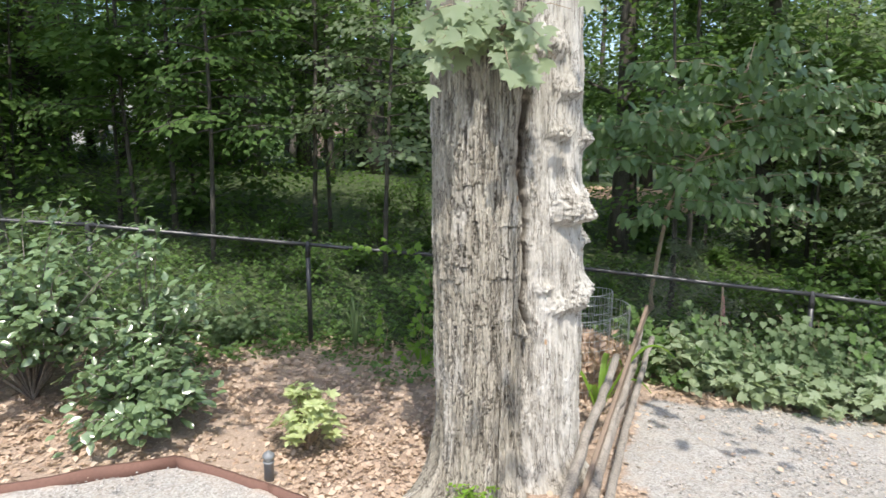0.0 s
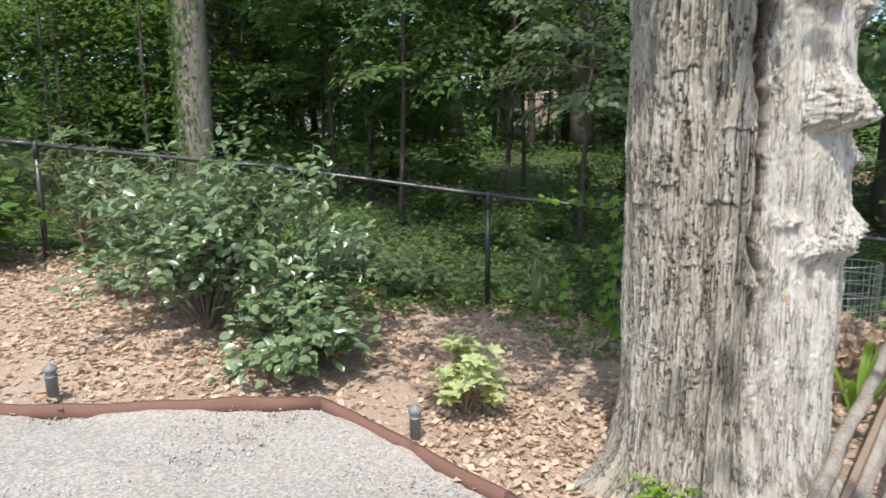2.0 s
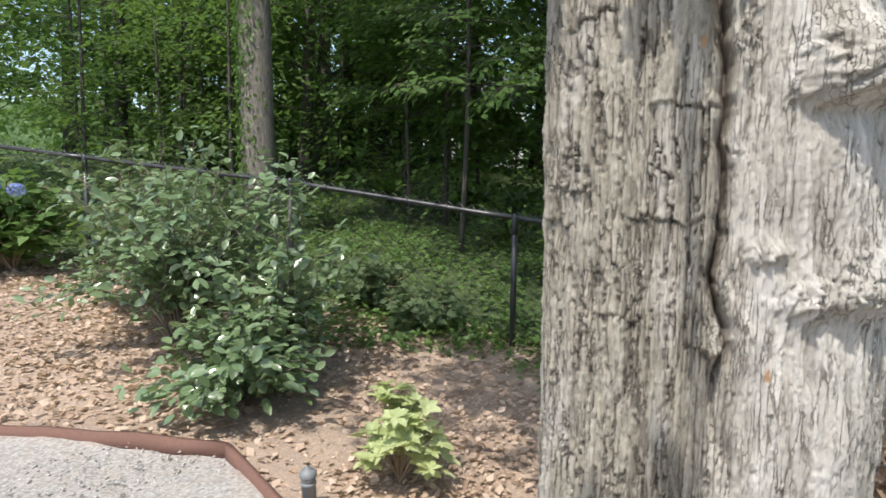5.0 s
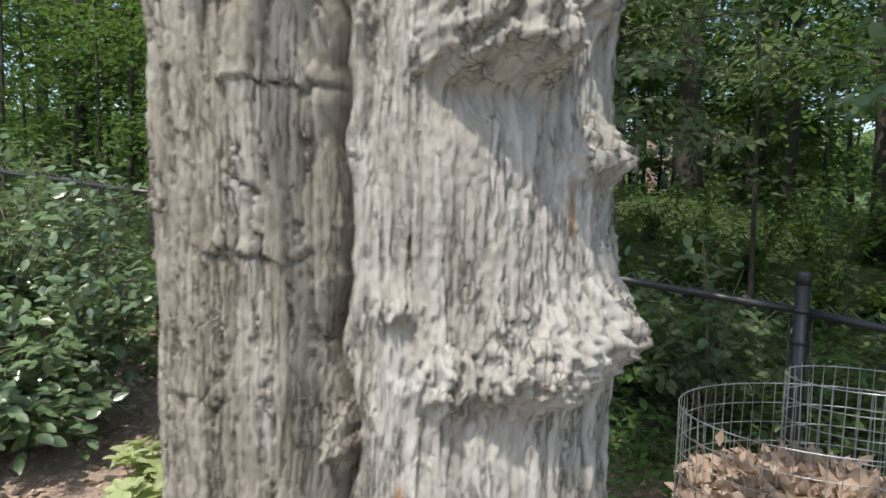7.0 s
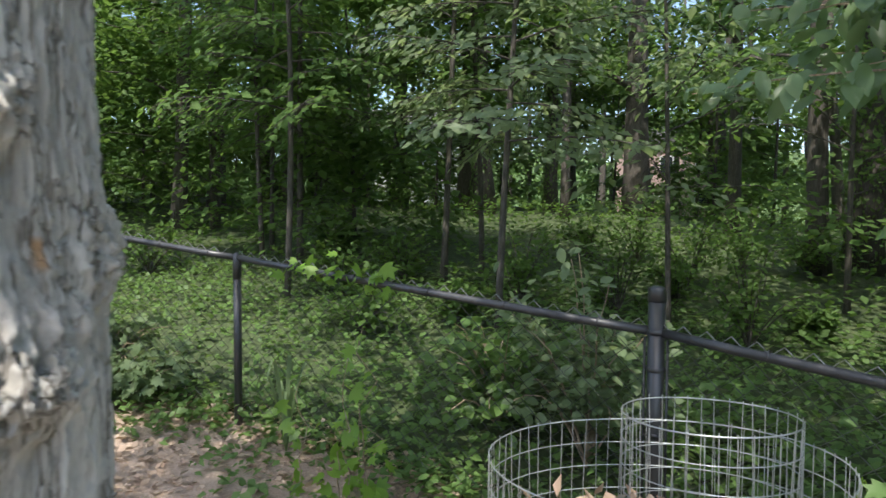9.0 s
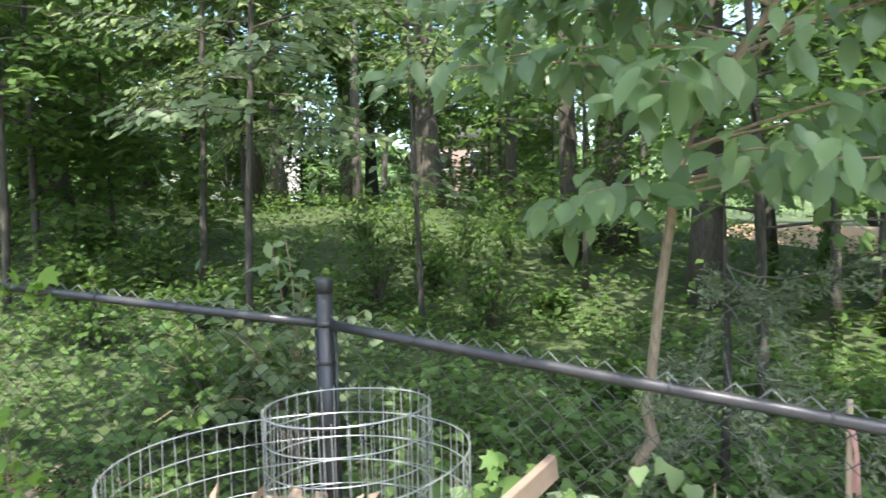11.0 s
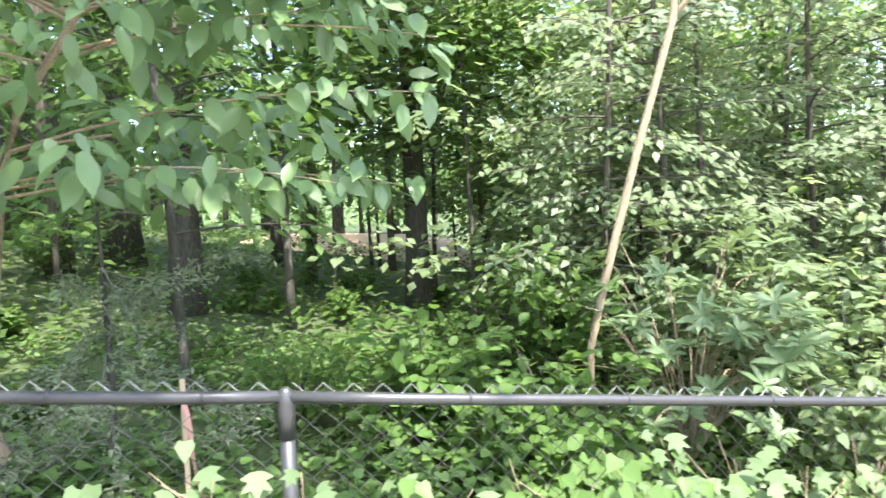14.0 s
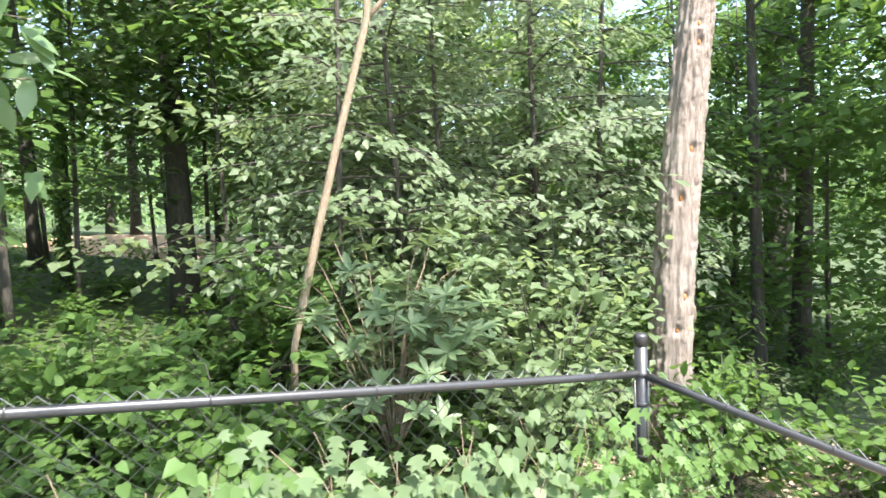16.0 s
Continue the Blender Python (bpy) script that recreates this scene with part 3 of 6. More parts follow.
LEDGES = [(-112, -78, 1.70), (-141, -121, 1.78), (-103, -72, 2.03), (-120, -100, 1.39), (-150, -127, 1.66), (-88, -72, 1.28), (-132, -112, 2.3)]


def plates(u, v, wide, tall, seed):
    """Cells of a jittered lattice, taller than wide: how near the next cell is, and a tone for each."""
    a, b = u / wide, v / tall
    ia, ib = np.floor(a).astype(int), np.floor(b).astype(int)
    f1, f2, tone = np.full(u.shape, 9.0), np.full(u.shape, 9.0), np.zeros(u.shape)
    for dx in (-1, 0, 1):
        for dy in (-1, 0, 1):
            h = np.abs(np.sin((ia + dx) * 127.1 + (ib + dy) * 311.7 + seed * 7.3) * 43758.5) % 1
            k = np.abs(np.sin((ia + dx) * 269.5 + (ib + dy) * 183.3 + seed * 3.1) * 23421.6) % 1
            d = np.hypot(ia + dx + 0.15 + 0.7 * h - a, ib + dy + k - b)
            near = d < f1
            f2 = np.where(near, f1, np.minimum(f2, d))
            tone, f1 = np.where(near, (h * 7.77 + k * 3.33) % 1, tone), np.where(near, d, f1)
    return f2 - f1, tone


def big_tree():
    ob = thing("old_tree", "old grey twin-stemmed tree with furrowed bark and burls", "tree", (0, 0, 0))
    nt, nz = 620, 470
    th = np.radians(np.concatenate([np.linspace(-176, 70, 560, endpoint=False), np.linspace(70, 184, 60, endpoint=False)]))
    zz = np.concatenate([np.linspace(-0.15, 0.6, 60, endpoint=False), np.linspace(0.6, 2.7, 340, endpoint=False), np.linspace(2.7, 3.7, 70)])
    T, Z = np.meshgrid(th, zz, indexing="ij")
    deg = np.degrees(T)
    R = trunk_radius(T, Z)
    c, s = np.cos(T), np.sin(T)
    # furrowed bark on the left stem, smoother bared wood on the right one
    right = 1 / (1 + np.exp(-(deg + 70) / 5.0)) * (1 / (1 + np.exp((deg - 75) / 8.0)))
    px, py = R * c * 1.0, R * s * 1.0
    warp = (fbm(np.stack([px.ravel() * 5, py.ravel() * 5, Z.ravel() * 2.2], 1), 3, 31) - 0.5).reshape(T.shape)
    q = np.stack([px.ravel() * 22 + warp.ravel() * 2.0, py.ravel() * 22 + warp.ravel() * 2.0, Z.ravel() * 2.1], 1)
    qb = np.stack([px.ravel() * 34 + warp.ravel() * 3.0, py.ravel() * 34, Z.ravel() * 4.2], 1)
    # long flat plates of bark, parted by narrow cracks
    rim = trunk_radius(th, np.full(nt, 1.6))
    along = np.concatenate([[0], np.cumsum(np.hypot(np.diff(rim), rim[:-1] * np.diff(th)))])[:, None] + 0 * Z
    wave = (fbm(np.stack([along.ravel() * 9, Z.ravel() * 3.5, 0 * Z.ravel()], 1), 3, 32) - 0.5).reshape(T.shape)
    jag = (fbm(np.stack([along.ravel() * 60, Z.ravel() * 40, 0 * Z.ravel()], 1), 3, 33) - 0.5).reshape(T.shape)
    gap1, tone1 = plates(along + 0.030 * wave + 0.007 * jag, Z + 0.05 * jag, 0.027, 0.62, 41)
    gap2, tone2 = plates(along + 0.025 * wave + 0.008 * jag, Z + 0.03 * jag, 0.016, 0.17, 42)
    gap3, tone3 = plates(along + 0.035 * wave + 0.007 * jag, Z + 0.05 * jag, 0.036, 0.70, 43)
    here = np.clip((vnoise(np.stack([along.ravel() * 11, Z.ravel() * 4, 0 * Z.ravel()], 1), 34).reshape(T.shape) - 0.28) * 3.0, 0, 1)
    cut = np.clip(1 - gap1 / 0.19, 0, 1) * (0.45 + 0.55 * here)
    nick = np.clip(1 - gap2 / 0.16, 0, 1) * (1 - 0.75 * here)
    rift = np.clip(1 - gap3 / 0.13, 0, 1) * here
    # long wavering furrows that run into one another
    run = fbm(np.stack([along.ravel() * 34 + 1.2 * wave.ravel(), Z.ravel() * 3.0 + 0.8 * jag.ravel(), 0 * Z.ravel()], 1), 3, 35).reshape(T.shape) - 0.5
    crease = np.clip(1 - np.abs(run) / 0.055, 0, 1) ** 0.8
    run2 = fbm(np.stack([along.ravel() * 62 + 1.5 * wave.ravel(), Z.ravel() * 6.0, 0 * Z.ravel()], 1), 3, 36).reshape(T.shape) - 0.5
    crease2 = np.clip(1 - np.abs(run2) / 0.05, 0, 1)
    rough = fbm(np.stack([px.ravel() * 110, py.ravel() * 110, Z.ravel() * 45], 1), 3, 52).reshape(T.shape) - 0.5
    swell = fbm(np.stack([px.ravel() * 5, py.ravel() * 5, Z.ravel() * 3], 1), 3, 61).reshape(T.shape) - 0.5
    left = 1 - right
    fine = fbm(np.stack([px.ravel() * 75 + warp.ravel() * 4, py.ravel() * 75, Z.ravel() * 12], 1), 3, 51).reshape(T.shape) - 0.5
    R = R + left * ((tone1 - 0.5) * 0.012 + (tone2 - 0.5) * 0.0015 - cut * 0.009 - nick * 0.003 - crease * 0.020 - crease2 * 0.007) + rough * 0.013 + fine * 0.014 + swell * 0.045
    R = R + right * ((tone3 - 0.5) * 0.010 + (tone2 - 0.5) * 0.004 - rift * 0.007 - nick * 0.002 - crease * 0.006 - crease2 * 0.004)
    # ledges where the bark has broken across
    ledge = np.zeros(T.shape)
    for d0, d1, h in LEDGES:
        line = h + 0.10 * wave + 0.025 * jag + 0.02 * (tone1 - 0.5)
        span = np.clip((deg - d0) / 3, 0, 1) * np.clip((d1 - deg) / 3, 0, 1)
        R = R + span * 0.013 * np.where(Z > line, np.exp(-(Z - line) / 0.09), 0)
        ledge = np.maximum(ledge, span * np.clip(0.3 + here, 0, 1) * np.exp(-((Z - line + 0.004) / 0.0055) ** 2))
    R = R - 0.010 * ledge
    long = fbm(np.stack([px.ravel() * 30, py.ravel() * 30, Z.ravel() * 1.6], 1), 3, 71).reshape(T.shape) - 0.5
    R = R + right * long * 0.022
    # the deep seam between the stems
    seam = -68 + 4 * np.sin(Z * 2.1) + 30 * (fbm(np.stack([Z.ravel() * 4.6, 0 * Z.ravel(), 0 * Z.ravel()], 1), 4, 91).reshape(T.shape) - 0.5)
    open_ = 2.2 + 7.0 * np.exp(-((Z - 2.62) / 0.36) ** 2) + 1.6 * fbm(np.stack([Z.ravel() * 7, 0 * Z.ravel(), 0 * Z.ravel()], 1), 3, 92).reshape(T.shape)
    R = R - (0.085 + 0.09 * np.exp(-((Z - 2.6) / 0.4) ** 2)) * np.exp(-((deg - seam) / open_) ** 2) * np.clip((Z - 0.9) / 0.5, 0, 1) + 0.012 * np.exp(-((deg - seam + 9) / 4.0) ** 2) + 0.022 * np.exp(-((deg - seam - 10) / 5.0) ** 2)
    lump = fbm(np.stack([px.ravel() * 30, py.ravel() * 30, Z.ravel() * 30], 1), 3, 81).reshape(T.shape)
    lump2 = np.abs(vnoise(np.stack([px.ravel() * 48, py.ravel() * 48, Z.ravel() * 48], 1), 82).reshape(T.shape) - 0.5)
    crust = np.clip(1 - np.abs(fbm(np.stack([px.ravel() * 60, py.ravel() * 60, Z.ravel() * 60], 1), 2, 83).reshape(T.shape) - 0.5) / 0.10, 0, 1)
    for at, h, w, up, down, out in BURLS:
        dz = Z - h
        g = np.exp(-(np.abs(deg - at + 9 * (lump - 0.5)) / w) ** (3.4 if out > 0.15 else 2.2)) * np.exp(-(np.abs(dz + 0.045 * (lump - 0.5)) / np.where(dz > 0, up, down)) ** (2.8 if out > 0.15 else 2.0))
        R = R + g * (out * (0.72 + 0.5 * lump) - 0.05 * lump2 + 0.06 * rough - 0.006 * crust)
    R = R - 0.03 * np.exp(-((deg + 22) / 10) ** 2 - ((Z - 2.03) / 0.05) ** 2)
    # buttress roots
    for at, w, out in ((-150, 12, 0.26), (-112, 9, 0.10), (-80, 8, 0.07), (-40, 12, 0.09), (170, 12, 0.1), (20, 12, 0.08)):
        g = np.exp(-(((deg - at + 180) % 360 - 180) / w) ** 2)
        R = R + g * out * np.exp(-np.maximum(Z - 0.02, 0) / 0.13)
    X, Y = HEART_AT[0] + R * c, HEART_AT[1] + R * s
    i, j = np.meshgrid(np.arange(nt), np.arange(nz - 1), indexing="ij")
    k = (i + 1) % nt
    quads = np.stack([i * nz + j, k * nz + j, k * nz + j + 1, i * nz + j + 1], -1).reshape(-1, 4)
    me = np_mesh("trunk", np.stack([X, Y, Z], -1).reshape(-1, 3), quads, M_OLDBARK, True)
    col = np.zeros((T.size, 4), np.float32)
    # shade inside furrows, cracks and ledges, darkened in the colour
    furrow_shade = left * (0.35 * cut + 0.15 * nick + 0.75 * crease + 0.25 * crease2) + right * (0.35 * rift + 0.12 * nick + 0.25 * crease * here + 0.15 * crease2)
    col[:, 0], col[:, 1] = right.ravel(), np.clip(np.maximum(furrow_shade, 0.45 * ledge), 0, 1).ravel()
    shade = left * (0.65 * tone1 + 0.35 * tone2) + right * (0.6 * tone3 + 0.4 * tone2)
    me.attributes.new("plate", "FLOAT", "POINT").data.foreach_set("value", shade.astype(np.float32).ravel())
    # inner shade of the seam, also painted dark
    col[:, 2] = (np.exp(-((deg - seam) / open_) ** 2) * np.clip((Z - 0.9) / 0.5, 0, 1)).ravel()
    col[:, 3] = 1
    wound = np.zeros(T.shape)
    for at, h, w, tall in WOUNDS:
        wound = np.maximum(wound, np.exp(-((deg - at) / w) ** 4 - ((Z - h) / tall) ** 4 + 1.2 * (lump - 0.5)))
    me.attributes.new("wound", "FLOAT", "POINT").data.foreach_set("value", np.clip(wound * 1.4 - 0.35, 0, 1).astype(np.float32).ravel())
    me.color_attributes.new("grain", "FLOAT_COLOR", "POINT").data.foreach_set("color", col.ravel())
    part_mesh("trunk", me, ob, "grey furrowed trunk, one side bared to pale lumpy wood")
    # stems and limbs above, out of sight but for their shade
    r = np.random.default_rng(5)
    parts, tips = [], []
    for x0, y0, rad, dx, dy in ((0.13, 3.80, 0.29, -0.5, 0.2), (0.575, 4.0, 0.26, 0.6, 0.3)):
        p = np.array([(x0, y0, 3.6), (x0 + dx * 0.3, y0 + dy * 0.3, 5.5), (x0 + dx, y0 + dy, 8.0), (x0 + dx * 1.6, y0 + dy * 2, 11.5)])
        parts.append(tube(p, [rad, rad * 0.8, rad * 0.55, 0.05], 14))
        for h in np.linspace(5.0, 11, 9):
            a = r.uniform(0, 2 * np.pi)
            f = np.clip((h - 3.6) / 8, 0, 1)
            s0 = np.array([np.interp(h, p[:, 2], p[:, 0]), np.interp(h, p[:, 2], p[:, 1]), h])
            ln = r.uniform(2.0, 4.2) * (1 - 0.4 * f)
            s1 = s0 + np.array([math.cos(a) * ln, math.sin(a) * ln, ln * 0.45])
            mid = (s0 + s1) / 2 + (0, 0, 0.2)
            parts.append(tube([s0, mid, s1], [0.09 * (1.2 - f), 0.055, 0.015], 7))
            tips += [s1, mid * 0.4 + s1 * 0.6, mid]
    # unseen limb added to shade the big-leaf sapling
    reach = np.array([(0.75, 4.1, 5.2), (1.6, 4.0, 6.4), (2.6, 3.9, 7.3), (3.6, 4.1, 7.9)])
    parts.append(tube(reach, [0.12, 0.09, 0.06, 0.02], 8))
    tips += [reach[2] + d for d in r.normal(0, 0.75, (9, 3)) * (1, 1, 0.5)]
    # unseen limb added to carry shade for the leaf bed
    spread = np.array([(0.0, 3.7, 4.9), (-0.2, 2.9, 6.0), (-0.5, 2.0, 7.0), (-0.7, 0.9, 7.6)])
    parts.append(tube(spread, [0.12, 0.09, 0.06, 0.02], 8))
    # long unseen limb added to shade the undergrowth beyond the fence
    east = np.array([(0.9, 4.1, 5.0), (2.2, 4.2, 6.8), (4.2, 4.2, 8.1), (7.0, 3.8, 8.9)])
    parts.append(tube(east, [0.14, 0.11, 0.07, 0.02], 8))
    # extra leaf sprays out of view, placed where their shadows are wanted
    shade_sprays = np.concatenate([np.stack([r.uniform(-1.2, 0.2, 12), r.uniform(1.35, 2.6, 12), r.uniform(6.6, 7.6, 12)], 1), np.stack([r.uniform(0.8, 6.6, 46), r.uniform(3.6, 6.4, 46), r.uniform(7.8, 9.0, 46)], 1), np.stack([r.uniform(3.2, 7.8, 26), r.uniform(2.3, 4.0, 26), r.uniform(8.2, 9.2, 26)], 1), np.stack([r.uniform(-0.6, 3.4, 36), r.uniform(4.4, 8.4, 36), r.uniform(8.0, 9.5, 36)], 1)])
    for v, f in parts:
        part_mesh("limb", np_mesh("limb", v, f, M_GREYBARK, True), ob)
    cen = np.concatenate([np.array(t) + r.normal(0, 0.8, (1, 3)) for k, t in enumerate(tips)])
    # clusters that would keep the sun off the bared wood are left out
    fall = (3.65 - cen[:, 1]) / 0.47
    hit_x, hit_z = cen[:, 0] - 0.117 * fall, cen[:, 2] - 0.875 * fall
    cen = cen[~((np.abs(hit_x - 0.7) < 0.5) & (hit_z > 0.6) & (hit_z < 1.8))]
    part_mesh("crown", np_mesh("crown", *join([sprays(cen, 0.75, 30, 0.15, 0.5, 0.2, LOBED, LOBED_F, r), sprays(shade_sprays, 0.5, 44, 0.14, 0.5, 0.2, LOBED, LOBED_F, r)]), M_BRIGHT), ob, "sparse lobed green leaves high on the limbs, part added unseen for shade")
    # the leafy sprout that hangs from the trunk
    base = np.array([0.22, 3.5, 3.24])
    pts, ways = [], []
    shoot = None
    for k in range(22):
        d = np.array([r.normal(-0.15, 0.75), -abs(r.normal(0.5, 0.25)), r.normal(0.12, 0.4)])
        d /= np.linalg.norm(d)
        ln = r.uniform(0.25, 0.55)
        line = [base + d * ln * t + np.array([0, 0, 0.10 * math.sin(t * 2.4) - 0.16 * t * t]) for t in np.linspace(0, 1, 5)]
        v, f = tube(line, [0.005, 0.004, 0.004, 0.003, 0.002], 5)
        shoot = part_mesh("shoot", np_mesh("shoot", v, f, M_TWIG, True), ob)
        for t in (0.35, 0.5, 0.6, 0.7, 0.8, 0.9, 1.0):
            q = line[min(4, int(t * 4))]
            pts.append(q + r.normal(0, 0.04, 3))
            ways.append((0.5 * d[0] + r.normal(0, 0.5), 0.5 * d[1] + r.normal(0, 0.2), -0.75 + r.normal(0, 0.3)))
    n = len(pts)
    ups = np.stack([r.normal(0, 0.4, n), r.normal(-1.2, 0.3, n), r.uniform(0.3, 1, n)], 1)
    part_mesh("shoot_foliage", np_mesh("shoot_foliage", *leaves(np.array(pts), np.array(ways), ups, r.uniform(0.08, 0.155, n), LOBED, LOBED_F), M_PALE), shoot, "pale green lobed leaves sprouting from the trunk")


def old_bark():
    m, nt, links, b = material("old_tree_bark", 0.92)
    att, sep = nt.new("ShaderNodeAttribute"), nt.new("ShaderNodeSeparateColor")
    att.attribute_name = "grain"
    links.new(att.outputs["Color"], sep.inputs[0])
    w, u = coords(nt, links), coords(nt, links, (1, 1, 0.3))
    slim, flake = coords(nt, links, (1, 1, 0.055)), coords(nt, links, (1, 1, 0.5))
    fine, big, blot = noise_tex(nt, links, flake, 120, 8, 0.75), noise_tex(nt, links, u, 5.5, 6, 0.6), noise_tex(nt, links, w, 26, 6, 0.7)
    streak = noise_tex(nt, links, slim, 85, 6, 0.7)
    cell = nt.new("ShaderNodeAttribute")
    cell.attribute_name = "plate"
    tone = cell.outputs["Fac"]
    mixed = blend(nt, links, 0.4, blend(nt, links, 0.35, fine, streak), tone)
    bark = ramp(nt, links, mixed, ((0.25, (0.265, 0.238, 0.188)), (0.5, (0.39, 0.355, 0.288)), (0.75, (0.53, 0.488, 0.405))))
    lichen = ramp(nt, links, blot, ((0.54, (0, 0, 0)), (0.70, (1, 1, 1))))
    bark = blend(nt, links, lichen, bark, blend(nt, links, 0.35, bark, (0.30, 0.32, 0.27)))
    # pale patches paint dappled sunlight onto the bark and the bared wood
    pale = ramp(nt, links, big, ((0.54, (0, 0, 0)), (0.62, (1, 1, 1))))
    bark = blend(nt, links, pale, bark, blend(nt, links, 0.4, bark, (0.68, 0.65, 0.60)))
    wood = ramp(nt, links, mixed, ((0.25, (0.35, 0.325, 0.28)), (0.5, (0.51, 0.48, 0.425)), (0.75, (0.67, 0.64, 0.585))))
    wood = blend(nt, links, pale, wood, blend(nt, links, 0.4, wood, (0.76, 0.74, 0.70)))
    vor, mixv = nt.new("ShaderNodeTexVoronoi"), nt.new("ShaderNodeVectorMath")
    vor.feature, mixv.operation = "DISTANCE_TO_EDGE", "MULTIPLY_ADD"
    vor.inputs["Scale"].default_value = 52
    jog = nt.new("ShaderNodeTexNoise")
    jog.inputs["Scale"].default_value, jog.inputs["Detail"].default_value = 30, 4
    links.new(flake, jog.inputs["Vector"])
    links.new(jog.outputs["Color"], mixv.inputs[0])
    mixv.inputs[1].default_value = (0.016, 0.016, 0.016)
    links.new(slim, mixv.inputs[2])
    links.new(mixv.outputs[0], vor.inputs["Vector"])
    chap = ramp(nt, links, vor.outputs["Distance"], ((0.03, (1, 1, 1)), (0.085, (0, 0, 0))))
    some = ramp(nt, links, noise_tex(nt, links, u, 14, 4), ((0.44, (0, 0, 0)), (0.56, (1, 1, 1))))
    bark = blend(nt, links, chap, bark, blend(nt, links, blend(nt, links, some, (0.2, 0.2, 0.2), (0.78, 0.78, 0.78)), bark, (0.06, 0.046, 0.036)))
    chap = blend(nt, links, some, (0.0, 0.0, 0.0), chap)
    wood = blend(nt, links, chap, wood, blend(nt, links, 0.75, wood, (0.10, 0.08, 0.06)))
    thin = ramp(nt, links, streak, ((0.32, (1, 1, 1)), (0.43, (0, 0, 0))))
    bark = blend(nt, links, thin, bark, blend(nt, links, 0.5, bark, (0.12, 0.10, 0.08)))
    wood = blend(nt, links, thin, wood, blend(nt, links, 0.35, wood, (0.2, 0.17, 0.14)))
    tan = ramp(nt, links, blot, ((0.62, (0, 0, 0)), (0.76, (1, 1, 1))))
    wood = blend(nt, links, tan, wood, blend(nt, links, 0.4, wood, (0.46, 0.34, 0.22)))
    col = blend(nt, links, sep.outputs[0], bark, wood)
    # recess shade of furrows, then of the seam, mixed into the colour
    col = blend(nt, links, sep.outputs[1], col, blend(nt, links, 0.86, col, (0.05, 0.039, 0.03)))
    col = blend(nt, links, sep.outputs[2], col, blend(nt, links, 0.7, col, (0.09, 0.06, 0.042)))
    hurt = nt.new("ShaderNodeAttribute")
    hurt.attribute_name = "wound"
    col = blend(nt, links, hurt.outputs["Fac"], col, blend(nt, links, blot, (0.30, 0.15, 0.07), (0.55, 0.36, 0.20)))
    links.new(col, b.inputs["Base Color"])
    bump(nt, links, b, blend(nt, links, 0.3, blend(nt, links, 0.35, fine, streak), blend(nt, links, chap, (1.0, 1.0, 1.0), (0.0, 0.0, 0.0))), 1.0, 0.012)
    return m


M_OLDBARK = old_bark()
big_tree()


# ---------------------------------------------------------------- poles, board and wire bins
def pole(a, b, r0, r1, seed, label):
    g = np.random.default_rng(seed)
    t = np.linspace(0, 1, 24)[:, None]
    p = np.array(a) * (1 - t) + np.array(b) * t
    wob = np.cumsum(g.normal(0, 0.006, (24, 3)), 0)
    p = p + wob - wob[-1] * t
    rad = (r0 * (1 - t) + r1 * t).ravel() * g.uniform(0.92, 1.08, 24)
    v, f = tube(p, rad, 14)
    v = v + (fbm(v * (40, 40, 40), 2, seed) - 0.5)[:, None] * 0.006
    ob = new("fence_pole", np_mesh("fence_pole", v, f, M_POLE, True))
    return tagged(ob, label, "pole", "stacked poles beside the tree")


def board(a, b, wide, thick, label):
    """A sawn board on edge from a to b, with worn arrises."""
    a, b = Vector(a), Vector(b)
    bm = bmesh.new()
    box(bm, ((b - a).length, thick, wide), (0, 0, 0))
    bmesh.ops.bevel(bm, geom=bm.edges[:], offset=0.004, segments=1, affect="EDGES")
    d = (b - a).normalized()
    side = d.cross(Vector((0, 0, 1))).normalized()
    m = Matrix((d, side, side.cross(d))).transposed().to_4x4()
    m.translation = (a + b) / 2
    bm.transform(m)
    me = bpy.data.meshes.new("fence_board")
    bm.to_mesh(me)
    me.materials.append(M_BOARD)
    return tagged(new("fence_board", me), label, "board", "stacked poles beside the tree")


for k, (ax, ay, bx, by, zb, r) in enumerate(((0.62, 3.05, 1.38, 5.25, 0.62, 0.042), (0.74, 3.05, 1.94, 6.57, 0.77, 0.042), (0.83, 3.1, 1.80, 6.2, 0.64, 0.036), (0.93, 3.1, 1.90, 6.1, 0.56, 0.032), (0.85, 3.2, 1.76, 6.1, 0.46, 0.034))):
    if k == 1:
        board((ax, ay, gz(ax, ay) + 0.05), (bx, by, zb), 0.095, 0.034, "flat brown weathered board leaning on the wire bin")
        continue
    pole((ax, ay, gz(ax, ay) + r * 0.9 + (0.05 if k == 4 else 0)), (bx, by, zb), r, r * 0.85, 90 + k, "weathered grey split rail pole leaning on the wire bin" if k else "shorter weathered pole with a sawn end")


